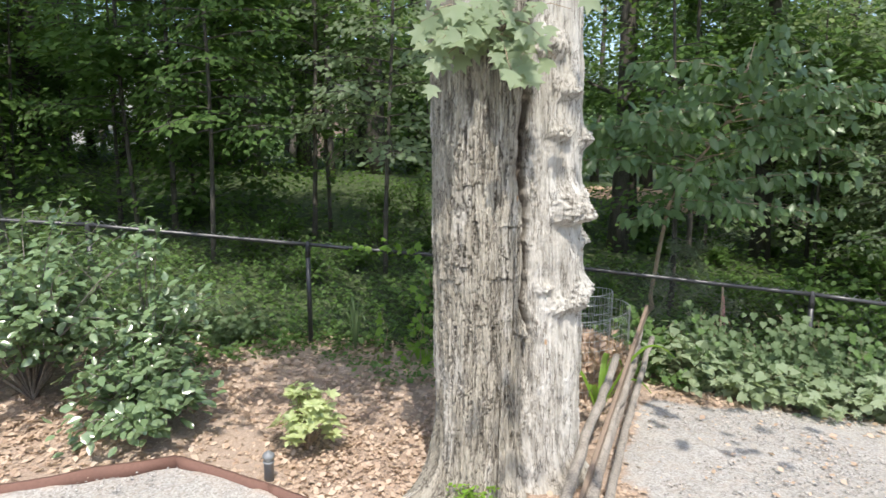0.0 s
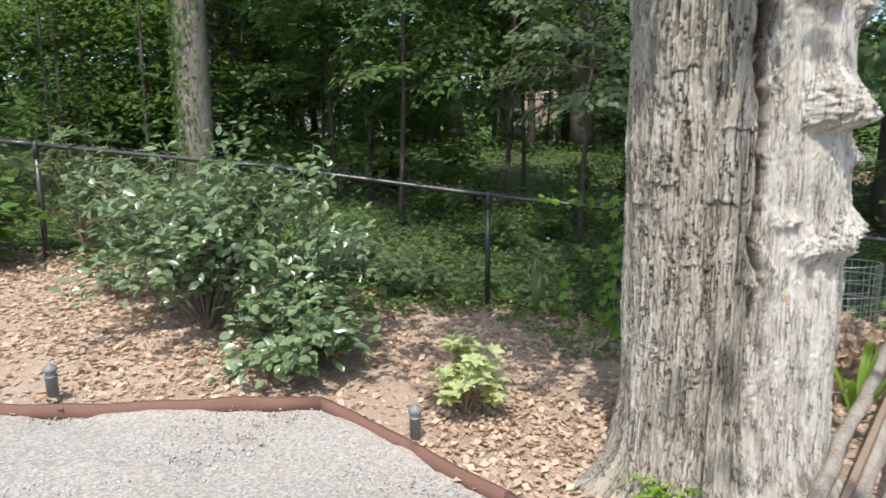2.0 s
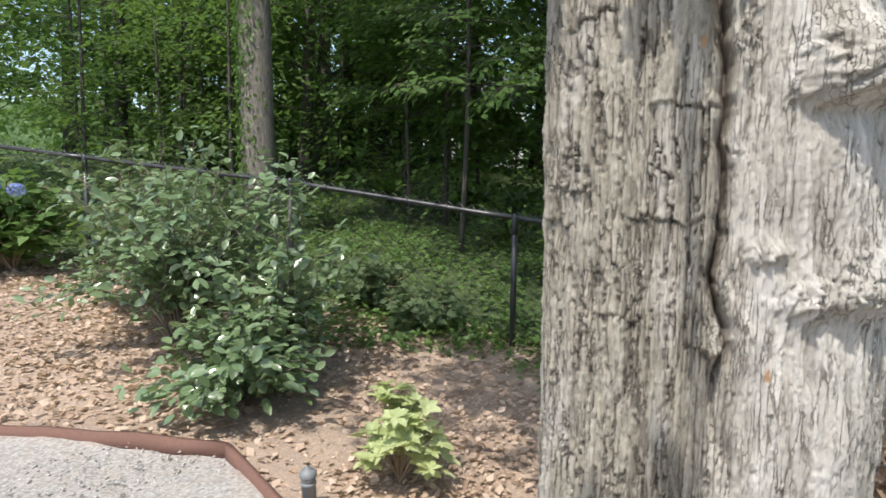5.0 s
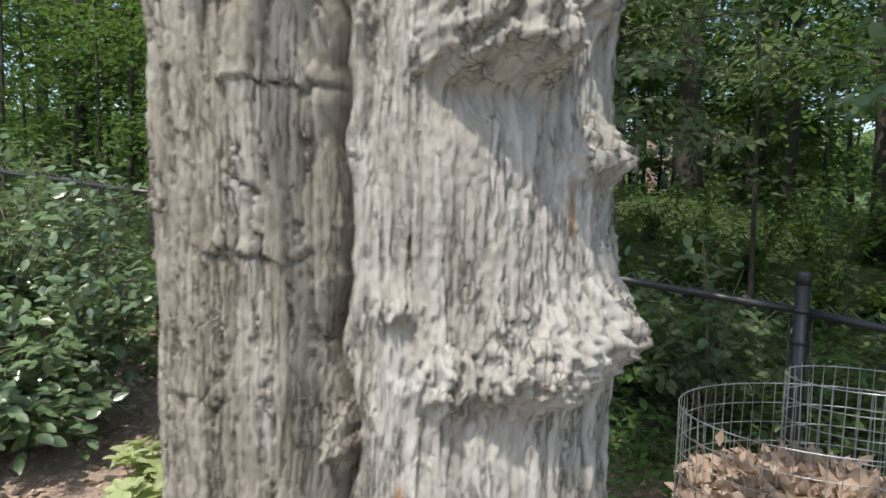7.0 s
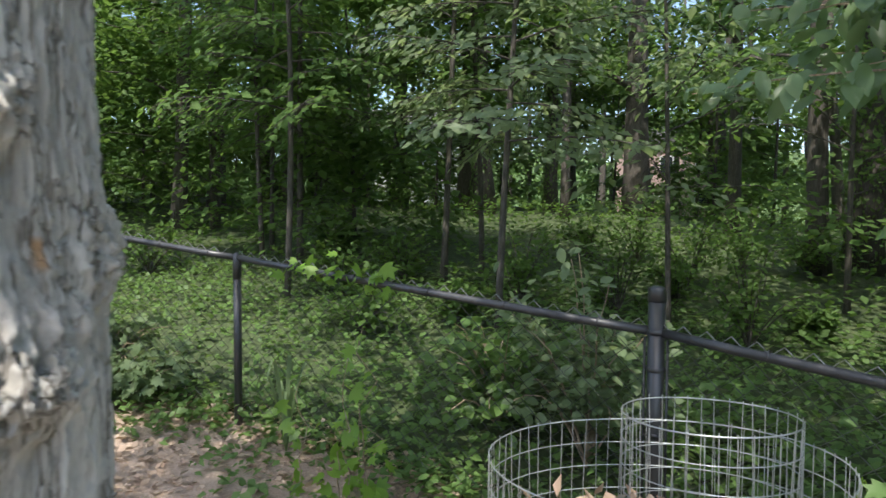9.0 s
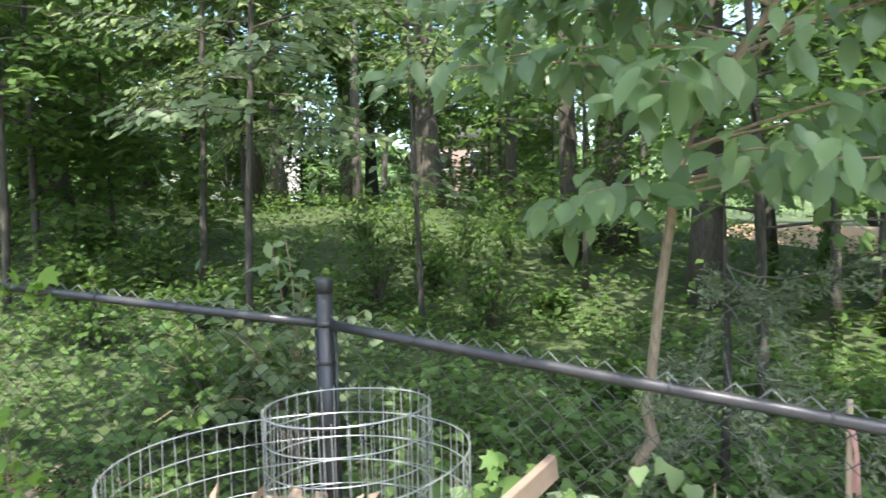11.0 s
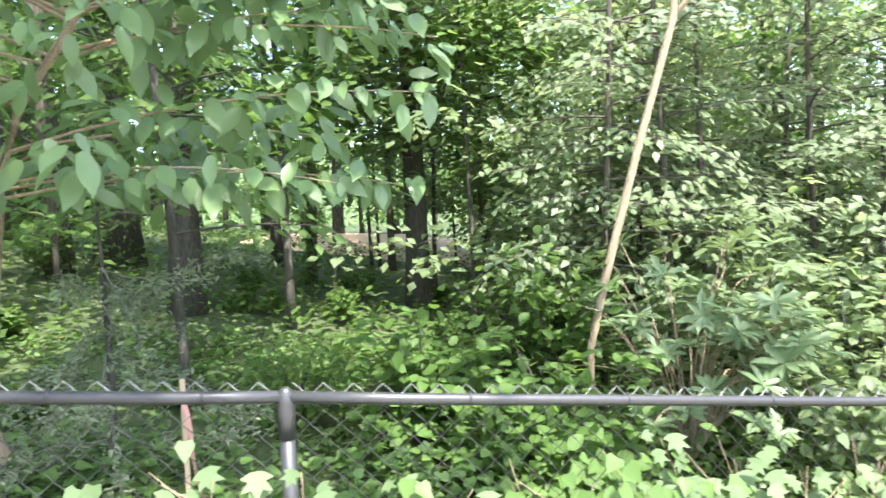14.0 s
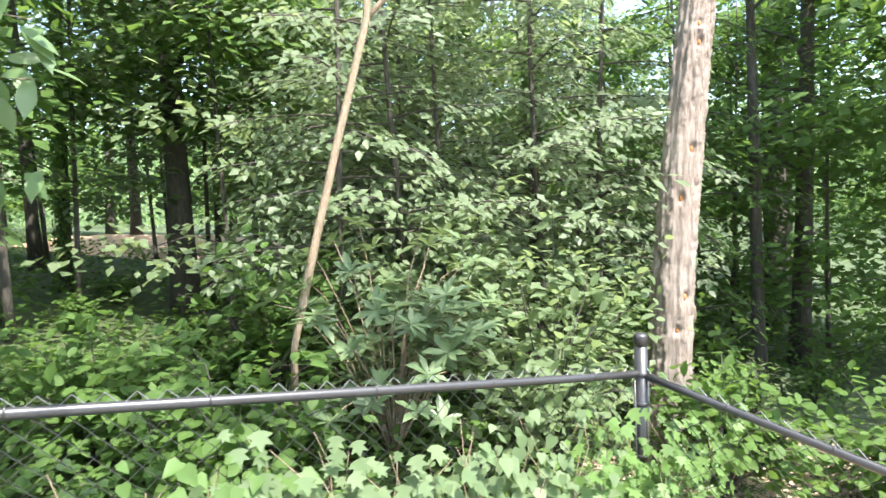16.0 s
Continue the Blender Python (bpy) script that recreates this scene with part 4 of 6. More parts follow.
def wire_bin(name, cx, cy, rx, ry, top, label, turn=0.0, gauge=0.0019, seed=1):
    """A hoop of welded wire mesh: rings and uprights of round wire."""
    g = np.random.default_rng(seed)
    z0 = gz(cx, cy) - 0.02
    ob = thing(name, label, "wire bin", (cx, cy, 0))
    ang = np.linspace(0, 2 * np.pi, 61)
    warp = 1 + 0.03 * np.sin(2 * ang + seed) + 0.02 * np.sin(3 * ang)
    ct, st = math.cos(turn), math.sin(turn)

    def at(a, w, z):
        x, y = rx * np.cos(a) * w, ry * np.sin(a) * w
        return np.stack([x * ct - y * st, x * st + y * ct, z + 0.02 * np.sin(a + seed)], -1)

    for z in np.arange(top, z0, -0.105):
        part_mesh("hoop_wire", np_mesh("hoop_wire", *tube(at(ang, warp, np.full(61, z)), gauge * (1.5 if z == top else 1.1), 5, False), M_GALV), ob)
    n = int(2 * np.pi * (rx + ry) / 2 / 0.052)
    for k in range(n):
        a = 2 * np.pi * k / n
        w = 1 + 0.03 * math.sin(2 * a + seed) + 0.02 * math.sin(3 * a)
        p = at(np.full(4, a), w, np.linspace(z0, top + 0.012, 4)) + g.normal(0, 0.004, (4, 3))
        part_mesh("upright_wire", np_mesh("upright_wire", *tube(p, gauge, 5, False), M_GALV), ob)


wire_bin("wire_leaf_bin", 1.07, 6.12, 0.64, 0.50, 0.86, "wide welded wire bin part filled with dead leaves", 0.45, 0.0019, 1)
wire_bin("wire_hoop", 1.17, 6.34, 0.325, 0.30, 1.00, "narrow hoop of galvanised wire mesh inside the leaf bin", 0, 0.0022, 2)


def leaf_heap():
    r = np.random.default_rng(31)
    n = 3600
    a, q = r.uniform(0, 2 * np.pi, n), np.sqrt(r.uniform(0, 1, n))
    x, y = 1.05 + 0.60 * q * np.cos(a), 6.08 + 0.46 * q * np.sin(a)
    top = 0.60 - 0.22 * q**2 + 0.08 * (vnoise(np.stack([x * 5, y * 5, 0 * x], 1), 4) - 0.5)
    z = np.where(r.uniform(size=n) < 0.75, top - abs(r.normal(0, 0.02, n)), r.uniform(0.08, 0.55, n))
    rim = z < top - 0.08
    x = np.where(rim, 1.05 + 0.60 * np.cos(a), x)
    y = np.where(rim, 6.08 + 0.47 * np.sin(a), y)
    p = np.stack([x, y, z], 1)
    w, up = unit(n, r), unit(n, r) + (0, 0, 0.9)
    shape = ((0, 0, 0), (-0.32, 0.4, 0.14), (0, 0.5, -0.02), (0.32, 0.42, 0.12), (0.05, 1.0, 0.10))
    heap = new("leaf_heap", np_mesh("leaf_heap", *leaves(p, w, up, r.uniform(0.05, 0.11, n), shape, OVATE_F), M_LITTER))
    tagged(heap, "heap of dry brown leaves inside the wire bin", "leaf heap", kind="stuff")
    v, f = lathe([(0.56, 0.0), (0.54, 0.30), (0.45, 0.44), (0.25, 0.53), (0.02, 0.56)], 24)
    core = new("compost_core", np_mesh("compost_core", v * (1, 0.8, 1) + (1.05, 6.08, 0), f, M_GROUND, True))
    tagged(core, "packed brown compost under the dry leaves", "compost", kind="stuff")


leaf_heap()


def stake():
    ob = thing("ribbon_stake", "slim wooden survey stake tied with faded pink ribbon", "stake", (3.10, 7.57, gz(3.1, 7.57)))
    h = 0.84 - gz(3.1, 7.57)
    bm = bmesh.new()
    box(bm, (0.026, 0.014, h + 0.1), (0, 0, (h - 0.1) / 2), (0, 0, 20), 0.002)
    part("stake_wood", bm, M_STAKE, ob)
    for k, (dx, ln) in enumerate(((0.03, 0.30), (0.075, 0.52))):
        t = np.linspace(0, 1, 12)
        x, z = dx * t + 0.012 * np.sin(5 * t + k), h - 0.13 - ln * t
        w = 0.009
        v = np.concatenate([np.stack([x - w, -0.012 - 0.01 * np.sin(6 * t), z], 1), np.stack([x + w, -0.016 + 0.006 * np.sin(7 * t), z], 1)])
        v = np.concatenate([v, v + (0, 0.0015, 0)])
        i = np.arange(11)
        f = np.concatenate([np.stack([i, i + 1, i + 13, i + 12], 1), np.stack([i + 24, i + 36, i + 37, i + 25], 1)])
        part_mesh("ribbon", np_mesh("ribbon", v, f, M_PINK, True), ob, "faded pink ribbon tail")


stake()


# ---------------------------------------------------------------- shrubs
def shrub(name, label, x, y, h, rad, n_stems, n_leaf, size, mat, seed, shape=OVATE, faces=OVATE_F, stem=0.008, group="", whorl=0, low=0.15, bark=None, droop=0.0, z=None, jit=0.10, calm=0.24):
    """Stems fan out from the root, each set with leaves singly or in whorls."""
    r = np.random.default_rng(seed)
    z0 = gz(x, y) if z is None else z
    ob = thing(name, label, "shrub", (x, y, z0), group)
    twigs, pts, ways, ups = [], [], [], []
    for k in range(n_stems):
        a = r.uniform(0, 2 * np.pi)
        out, up = rad * math.sqrt(r.uniform(0.02, 1)), h * r.uniform(0.35, 1.12)
        tip = np.array([math.cos(a) * out, math.sin(a) * out, up * (1 - 0.35 * (out / rad) ** 2)])
        t = np.linspace(0, 1, 6)[:, None]
        line = tip * t + np.array([0, 0, 0.16 * h]) * np.sin(t * np.pi) + r.normal(0, 0.02 * rad, (6, 3)) * t
        line[:, 2] -= droop * h * t[:, 0] ** 2
        twigs.append(tube(line, np.linspace(stem, stem * 0.35, 6), 5, False))
        m = n_leaf // n_stems
        if whorl:
            heads = max(1, m // whorl)
            for q in range(heads):
                s = 1.0 if q == 0 else r.uniform(0.5, 1)
                c = tip * s + r.normal(0, 0.12 * rad, 3) * (q > 0) + (0, 0, 0.16 * h * math.sin(s * 3.14))
                c[2] = max(c[2], low * h)
                d = np.array([c[0] * 0.4, c[1] * 0.4, rad]) / rad + r.normal(0, 0.25, 3)
                d /= np.linalg.norm(d)
                e = np.cross(d, (0.3, 0.5, 0.8))
                e /= np.linalg.norm(e)
                g = np.cross(d, e)
                for w in range(whorl):
                    b = 2 * np.pi * w / whorl + r.uniform(-0.25, 0.25)
                    pts.append(c)
                    ways.append(e * math.cos(b) + g * math.sin(b) + d * r.uniform(-0.1, 0.6))
                    ups.append(d)
        else:
            s = r.uniform(0.25, 1.0, m)
            q = np.stack([np.interp(s, t[:, 0], line[:, c]) for c in range(3)], 1) + r.normal(0, jit * rad, (m, 3)) * (0.3 + s[:, None])
            q[:, 2] = np.maximum(q[:, 2], low * h * r.uniform(0.3, 1, m))
            pts += list(q)
            o = q / (np.linalg.norm(q, axis=1)[:, None] + 1e-6)
            ways += list((o + r.normal(0, 0.7, (m, 3))) * (1, 1, 0.6) + (0, 0, -0.45))
            ups += list(o * (0.85, 0.85, 0.3) + r.normal(0, calm, (m, 3)) + (0, -0.15, 0.75))
    pts, ways, ups = np.array(pts), np.array(ways), np.array(ups)
    part_mesh("branchwork", np_mesh("branchwork", *join(twigs), bark or M_TWIG, True), ob, "", "stuff")
    part_mesh("foliage", np_mesh("foliage", *leaves(pts, ways, ups, size * r.uniform(0.65, 1.2, len(pts)), shape, faces), mat), ob)
    return ob


shrub("camellia_bush", "glossy evergreen bush with upright shoots in the leaf bed", -3.75, 4.20, 1.75, 1.10, 76, 3400, 0.093, M_GLOSSY, 101, ELLIPSE, BROAD_F, low=0.10, jit=0.045, calm=0.3, bark=M_GREYBARK)
shrub("camellia_bush", "glossy evergreen bush arching towards the fence", -2.85, 4.50, 1.60, 0.75, 32, 1050, 0.095, M_GLOSSY, 113, ELLIPSE, BROAD_F, low=0.25, jit=0.06, bark=M_GREYBARK)
shrub("camellia_bush", "low spreading glossy evergreen bush beside the drive", -2.62, 3.95, 0.62, 0.62, 44, 1600, 0.10, M_GLOSSY, 102, ELLIPSE, BROAD_F, low=0.06, jit=0.08, bark=M_GREYBARK)
shrub("lime_shrub", "small lime green shrub in fallen leaves", -1.28, 4.10, 0.56, 0.27, 30, 760, 0.076, M_LIME, 103, ELLIPSE, BROAD_F, whorl=6, stem=0.006)
shrub("leafy_sprout", "fresh green sprout at the foot of the old tree", 0.10, 3.42, 0.22, 0.17, 16, 300, 0.042, M_VINE, 104)
hyd = shrub("hydrangea_bush", "leafy hydrangea bush with blue flower heads", -6.95, 4.05, 1.0, 0.75, 44, 1100, 0.14, M_IVY, 105, HEART, BROAD_F)
for k, (dx, dy, dz) in enumerate(((0.35, -0.25, 0.95), (0.55, -0.1, 0.9), (0.1, -0.55, 0.62), (0.4, -0.5, 0.5), (-0.2, -0.4, 0.85))):
    r_ = np.random.default_rng(200 + k)
    u_ = unit(170, r_)
    part_mesh("flower_head", np_mesh("flower_head", *leaves(np.array((dx, dy, dz)) + u_ * (0.085, 0.085, 0.065), np.cross(u_, unit(170, r_)), u_, r_.uniform(0.022, 0.034, 170), BROAD, BROAD_F), M_BLUE), hyd, "blue mophead flower")
shrub("rhododendron_bush", "dull green rhododendron by the fence", -6.6, 5.2, 1.4, 0.9, 45, 1100, 0.15, M_RHODO, 106, LONG, LONG_F, whorl=9)
shrub("rhododendron_bush", "long-leaved rhododendron behind the evergreen bush", -4.7, 4.7, 1.1, 0.8, 45, 1000, 0.14, M_RHODO, 107, LONG, LONG_F, whorl=9)
shrub("rhododendron_bush", "rhododendron with whorled leaves outside the fence", 6.5, 8.0, 1.75, 0.95, 60, 1300, 0.17, M_RHODO, 108, LONG, LONG_F, whorl=9)
shrub("vine_bush", "pale broad-leaved vine growing over the fence foot", 4.6, 6.08, 0.46, 0.6, 30, 640, 0.125, M_PALE, 109, HEART, BROAD_F)
shrub("vine_bush", "pale broad-leaved vine growing over the fence foot", 3.0, 6.22, 0.42, 0.5, 26, 480, 0.125, M_PALE, 110, HEART, BROAD_F)
shrub("vine_bush", "leafy green vine beside the fence", 2.35, 6.32, 0.7, 0.42, 34, 600, 0.11, M_PALE, 111, HEART, BROAD_F)
shrub("vine_bush", "pale broad-leaved vine growing along the fence", 6.0, 6.1, 0.5, 0.6, 26, 640, 0.125, M_PALE, 112, HEART, BROAD_F)

for k, (x, y, h, w) in enumerate(((2.75, 6.25, 0.5, 0.5), (3.5, 6.05, 0.5, 0.55), (4.1, 6.1, 0.6, 0.55), (5.2, 6.1, 0.65, 0.6), (6.7, 6.15, 0.6, 0.6), (7.1, 6.0, 0.5, 0.5))):
    shrub("vine_bush", "pale lobed-leaved vine sprawling along the fence foot", x, y + 0.06, 0.75 * h, 0.85 * w, 30, 560, 0.115, M_PALE, 130 + k, LOBED, LOBED_F, calm=0.14)
shrub("fence_bush", "bright green bush leaning on the far side of the fence", 0.15, 7.5, 1.35, 0.6, 30, 900, 0.10, M_BRIGHT, 140, BROAD, BROAD_F)
shrub("fence_bush", "leafy green bush on the far side of the fence", -0.6, 7.6, 0.9, 0.6, 30, 700, 0.10, M_IVY, 141, BROAD, BROAD_F)


for k, (x, y, h, w) in enumerate(((-3.5, 6.2, 0.50, 0.45), (-2.85, 6.15, 0.36, 0.42))):
    shrub("fence_bush", "soft green leafy bush growing in the ivy by the fence", x, y, h, w, 28, 700, 0.085, M_HEART, 160 + k, LOBED, LOBED_F, low=0.05)


def grape_vine():
    r = np.random.default_rng(41)
    ob = thing("climbing_vine", "bright green vine trailing over the fence rail", "vine", (0, 0, 0))
    twigs, pts = [], []
    for k in range(6):
        x = r.uniform(-1.1, -0.5)
        y = float(fence_y(x)) - 0.1 - r.uniform(0, 0.35)
        top = r.uniform(0.5, 1.65)
        line = [(x + r.normal(0, 0.05) * t, y + r.normal(0, 0.04) * t, gz(x, y) + (top - gz(x, y)) * t) for t in np.linspace(0, 1, 8)]
        twigs.append(tube(line, np.linspace(0.005, 0.002, 8), 5, False))
        for t in np.linspace(0.1, 1, 12):
            q = line[min(7, int(t * 7))]
            pts.append((q[0] + r.normal(0, 0.06), q[1] + r.normal(0, 0.05), q[2] + r.normal(0, 0.06)))
    for t in np.linspace(0, 1, 26):
        x = -1.5 + t * 0.85
        pts.append((x, float(fence_y(x)) - 0.03, 1.46 - 0.09 * t + r.normal(0, 0.05)))
    pts = np.array(pts)
    n = len(pts)
    part_mesh("branchwork", np_mesh("branchwork", *join(twigs), M_TWIG, True), ob, "", "stuff")
    part_mesh("foliage", np_mesh("foliage", *leaves(pts, unit(n, r) * (1, 1, 0.6) + (0, 0, -0.5), np.stack([r.normal(0, 0.4, n), r.normal(-0.8, 0.3, n), r.uniform(0.4, 1, n)], 1), r.uniform(0.06, 0.12, n), LOBED, LOBED_F), M_VINE), ob)


grape_vine()


def mesh_vine(x0, x1, n, top, seed, mat, label, shape, size):
    """A vine that has climbed the fence: leaves hang before the mesh, thinner towards the rail."""
    r = np.random.default_rng(seed)
    ob = thing("climbing_vine", label, "vine", (0, 0, 0), "vines on the fence")
    twigs, pts = [], []
    m = 12
    for k in range(n // m):
        x = r.uniform(x0, x1)
        y = float(fence_y(x)) - 0.05 - abs(r.normal(0, 0.12))
        g, h = gz(x, y), top * r.beta(2.4, 1.5)
        line = [(x + r.normal(0, 0.05) * t + 0.12 * math.sin(3 * t + k), y + 0.05 * t * r.uniform(0, 1), g + h * t) for t in np.linspace(0, 1, 7)]
        twigs.append(tube(line, np.linspace(0.004, 0.002, 7), 4, False))
        for t in r.uniform(0.3, 1, m):
            q = line[min(6, int(t * 7))]
            pts.append((q[0] + r.normal(0, 0.10), q[1] - abs(r.normal(0, 0.06)), q[2] + r.normal(0, 0.05)))
    pts = np.array(pts)
    n = len(pts)
    part_mesh("branchwork", np_mesh("branchwork", *join(twigs), M_TWIG, True), ob, "", "stuff")
    part_mesh("foliage", np_mesh("foliage", *leaves(pts, np.stack([r.normal(0, 0.5, n), r.normal(-0.5, 0.3, n), r.normal(-0.9, 0.35, n)], 1), np.stack([r.normal(0, 0.2, n), r.normal(-0.6, 0.15, n), r.uniform(0.6, 1.1, n)], 1), size * r.uniform(0.6, 1.2, n), *shape), mat), ob)


for k in range(7):
    x = 1.55 + 0.86 * k
    mesh_vine(x, x + 1.0, 720 if k else 360, (0.82, 0.98, 0.98, 0.98, 1.0, 1.02, 1.02)[k], 150 + k, M_HEART if k % 3 else M_IVY, "pale heart-leaved vine climbing the chain-link mesh" if k % 3 else "green vine climbing the chain-link mesh", (HEART, BROAD_F) if k % 2 else (LOBED, LOBED_F), 0.085)


# ---------------------------------------------------------------- ground ivy and undergrowth
def carpet(name, label, n, x0, x1, y0, y1, size, mat, seed, lift, keep, shape=HEART, faces=BROAD_F, patch=1.1):
    r = np.random.default_rng(seed)
    x, y = r.uniform(x0, x1, n), r.uniform(y0, y1, n)
    d = fbm(np.stack([x * patch, y * patch, 0 * x + seed], 1), 3, seed)
    ok = keep(x, y) & (r.uniform(size=n) < np.clip((d - 0.22) * 3, 0.1, 1))
    x, y, d = x[ok], y[ok], d[ok]
    m = len(x)
    p = np.stack([x, y, ground_z(x, y) + r.uniform(0.02, 1, m) * lift * (0.4 + 1.2 * d)], 1)
    a = r.uniform(0, 2 * np.pi, m)
    w = np.stack([np.cos(a), np.sin(a), r.normal(-0.25, 0.3, m)], 1)
    up = np.stack([r.normal(0, 0.35, m), r.normal(-0.15, 0.35, m), np.ones(m)], 1)
    tagged(new(name, np_mesh(name, *leaves(p, w, up, size * r.uniform(0.6, 1.25, m), shape, faces), mat)), label, "ground cover", kind="stuff")


carpet("ground_ivy", "dark green ivy covering the bank behind the fence", 95000, -16, 9, 1.5, 11.5, 0.08, M_IVY, 61, 0.16, lambda x, y: (y > fence_y(x) - 0.12) & (y < fence_y(x) + 4.5), FAR, FAR_F)
carpet("ivy_edge", "ivy creeping under the fence into the leaf bed", 7000, -4.5, 0.6, 5.0, 7.0, 0.075, M_IVY, 62, 0.14, lambda x, y: (y > fence_y(x) - 0.75 + 0.25 * np.sin(2.3 * x)) & (y < fence_y(x) + 0.3), OVATE, OVATE_F)
carpet("fence_weeds", "mixed pale weeds and vines along the fence foot", 3600, 1.7, 7.5, 5.5, 7.2, 0.10, M_PALE, 63, 0.45, lambda x, y: (y > fence_y(x) - 0.4) & (y < fence_y(x) + 0.25), HEART, BROAD_F)
carpet("bank_weeds", "dark green weeds on the bank outside the fence", 7000, 0.5, 7.5, 6.3, 8.8, 0.085, M_IVY, 65, 0.38, lambda x, y: (y > fence_y(x) + 0.2) & (y < fence_y(x) + 1.9), HEART, BROAD_F)
carpet("forest_floor_plants", "low green plants on the woodland floor", 46000, -20, 22, 9, 27, 0.115, M_WOODS, 64, 0.42, lambda x, y: y > fence_y(x) + 3.0, FAR, FAR_F, 0.5)


def strap_plant(x, y, label, blades, mat=M_IVY, wide=0.028):
    r = np.random.default_rng(17)
    ob = thing("strap_leaf_plant", label, "plant", (x, y, gz(x, y)))
    for k, (a, ln, h) in enumerate(blades):
        t = np.linspace(0, 1, 12)
        px, pz = ln * t, h * np.sin(np.minimum(t * 2.1, 2.6)) - 0.1 * t
        w = wide * np.sin(np.pi * (0.12 + 0.86 * t)) + 0.002
        d, n = np.array([math.cos(a), math.sin(a)]), np.array([-math.sin(a), math.cos(a)])
        c = np.stack([d[0] * px, d[1] * px, pz], 1)
        v = np.concatenate([c + np.stack([n[0] * w * s, n[1] * w * s, 0.012 * abs(s) + 0 * w], 1) for s in (-1, 0, 1)])
        i = np.arange(11)
        f = np.concatenate([np.stack([i, i + 1, i + 13, i + 12], 1), np.stack([i + 12, i + 13, i + 25, i + 24], 1)])
        part_mesh("blade", np_mesh("blade", v, f, mat, True), ob)


strap_plant(1.22, 5.25, "arching strap-leaved green plant beside the poles", ((0.2, 0.75, 0.75), (1.2, 0.45, 0.6), (-0.5, 0.5, 0.5), (2.6, 0.35, 0.5), (-2.0, 0.3, 0.45), (0.6, 0.3, 0.62)), M_VINE)
strap_plant(-1.42, 6.35, "upright iris-like clump of green blades at the fence", tuple((0.7 * k, 0.12 + 0.05 * (k % 3), 0.52 + 0.06 * (k % 4)) for k in range(9)), M_HEART, 0.014)
strap_plant(1.62, 6.62, "thin green sprig beside the wire bin", ((0.4, 0.08, 0.85), (2.2, 0.1, 0.6)), M_VINE, 0.016)


# ---------------------------------------------------------------- the woods
def forest_tree(x, y, dia, height, lean=(0.0, 0.0), seed=0, crown=(4.0, 9.0), spread=2.6, n_spray=34, per=34, size=0.16, ivy=False, bark=None, mat=None, label="", far=True, name="forest_tree", limbs=9):
    r = np.random.default_rng(1000 + seed)
    z0 = gz(x, y)
    ob = thing(name, label or "slim woodland tree with a dark trunk and leafy sprays", "tree", (x, y, z0), "trees of the wood")
    t = np.linspace(0, 1, 12)
    path = np.stack([lean[0] * t * height + 0.10 * np.sin(3 * t + seed) * dia * 3, lean[1] * t * height + 0.1 * np.sin(2.3 * t + 2 * seed) * dia * 3, t * height - 0.1], 1)
    rad = dia / 2 * (1.0 - 0.72 * t) * (1 + 0.35 * np.exp(-t * height / 0.35))
    v, f = tube(path, rad, 14 if dia > 0.2 else 9)
    if dia > 0.2:
        v = v + (fbm(v * (9, 9, 1.2) + seed, 2, seed)[:, None] - 0.5) * dia * 0.12
    part_mesh("trunk", np_mesh("trunk", v, f, bark or M_WOODBARK, True), ob)
    tips, tubes = [], []
    for k in range(limbs):
        h = r.uniform(crown[0] - 0.6, min(crown[1], height - 0.3))
        b = np.array([np.interp(h, path[:, 2], path[:, c]) for c in range(3)])
        a, ln = r.uniform(0, 2 * np.pi), spread * r.uniform(0.5, 1.0)
        e = b + np.array([math.cos(a) * ln, math.sin(a) * ln, ln * r.uniform(0.0, 0.45)])
        m = (b + e) / 2 + (0, 0, 0.12 * ln)
        rr = max(0.010, dia * 0.12)
        tubes.append(tube([b, m, e], [rr, rr * 0.6, 0.004], 5, False))
        tips += [(b, m, e)]
    if dia > 0.15 and not far or name != "forest_tree":
        for v, f in tubes:
            part_mesh("limb", np_mesh("limb", v, f, bark or M_WOODBARK, True), ob)
    else:
        part_mesh("branchwork", np_mesh("branchwork", *join(tubes), bark or M_WOODBARK, True), ob, "", "stuff")
    cen = []
    for k in range(n_spray):
        b, m, e = tips[r.integers(len(tips))]
        s = r.uniform(0.3, 1.05)
        cen.append(b * (1 - s) ** 2 + 2 * m * s * (1 - s) + e * s * s + r.normal(0, 0.22, 3))
    cen = np.array(cen)
    shp = (FAR, FAR_F) if far else (OVATE, OVATE_F)
    part_mesh("crown", np_mesh("crown", *sprays(cen, 0.55 + 0.1 * spread, per, size, 0.3, 0.2, *shp, gen=r), mat or M_WOODS), ob)
    if ivy:
        n = 2600
        h, a = r.uniform(0, 1, n) ** 0.8 * 5.5, r.normal(-2.4, 0.9, n)
        c = np.stack([np.interp(h, path[:, 2], path[:, k]) for k in range(3)], 1)
        out = np.stack([np.cos(a), np.sin(a), 0 * a], 1)
        p = c + out * (np.interp(h, path[:, 2], rad)[:, None] + r.uniform(0, 0.07, n)[:, None])
        part_mesh("ivy", np_mesh("ivy", *leaves(p, np.stack([r.normal(0, 0.5, n), r.normal(0, 0.5, n), -np.ones(n)], 1), out + r.normal(0, 0.3, (n, 3)), r.uniform(0.05, 0.09, n)), M_IVY), ob, "climbing ivy leaves")
    return ob


forest_tree(-6.77, 6.9, 0.50, 13, (0.012, 0.0), 1, (5.5, 12), 4.6, 150, 38, 0.17, True, M_GREYBARK, None, "tall grey-barked tree clad with climbing ivy", False)
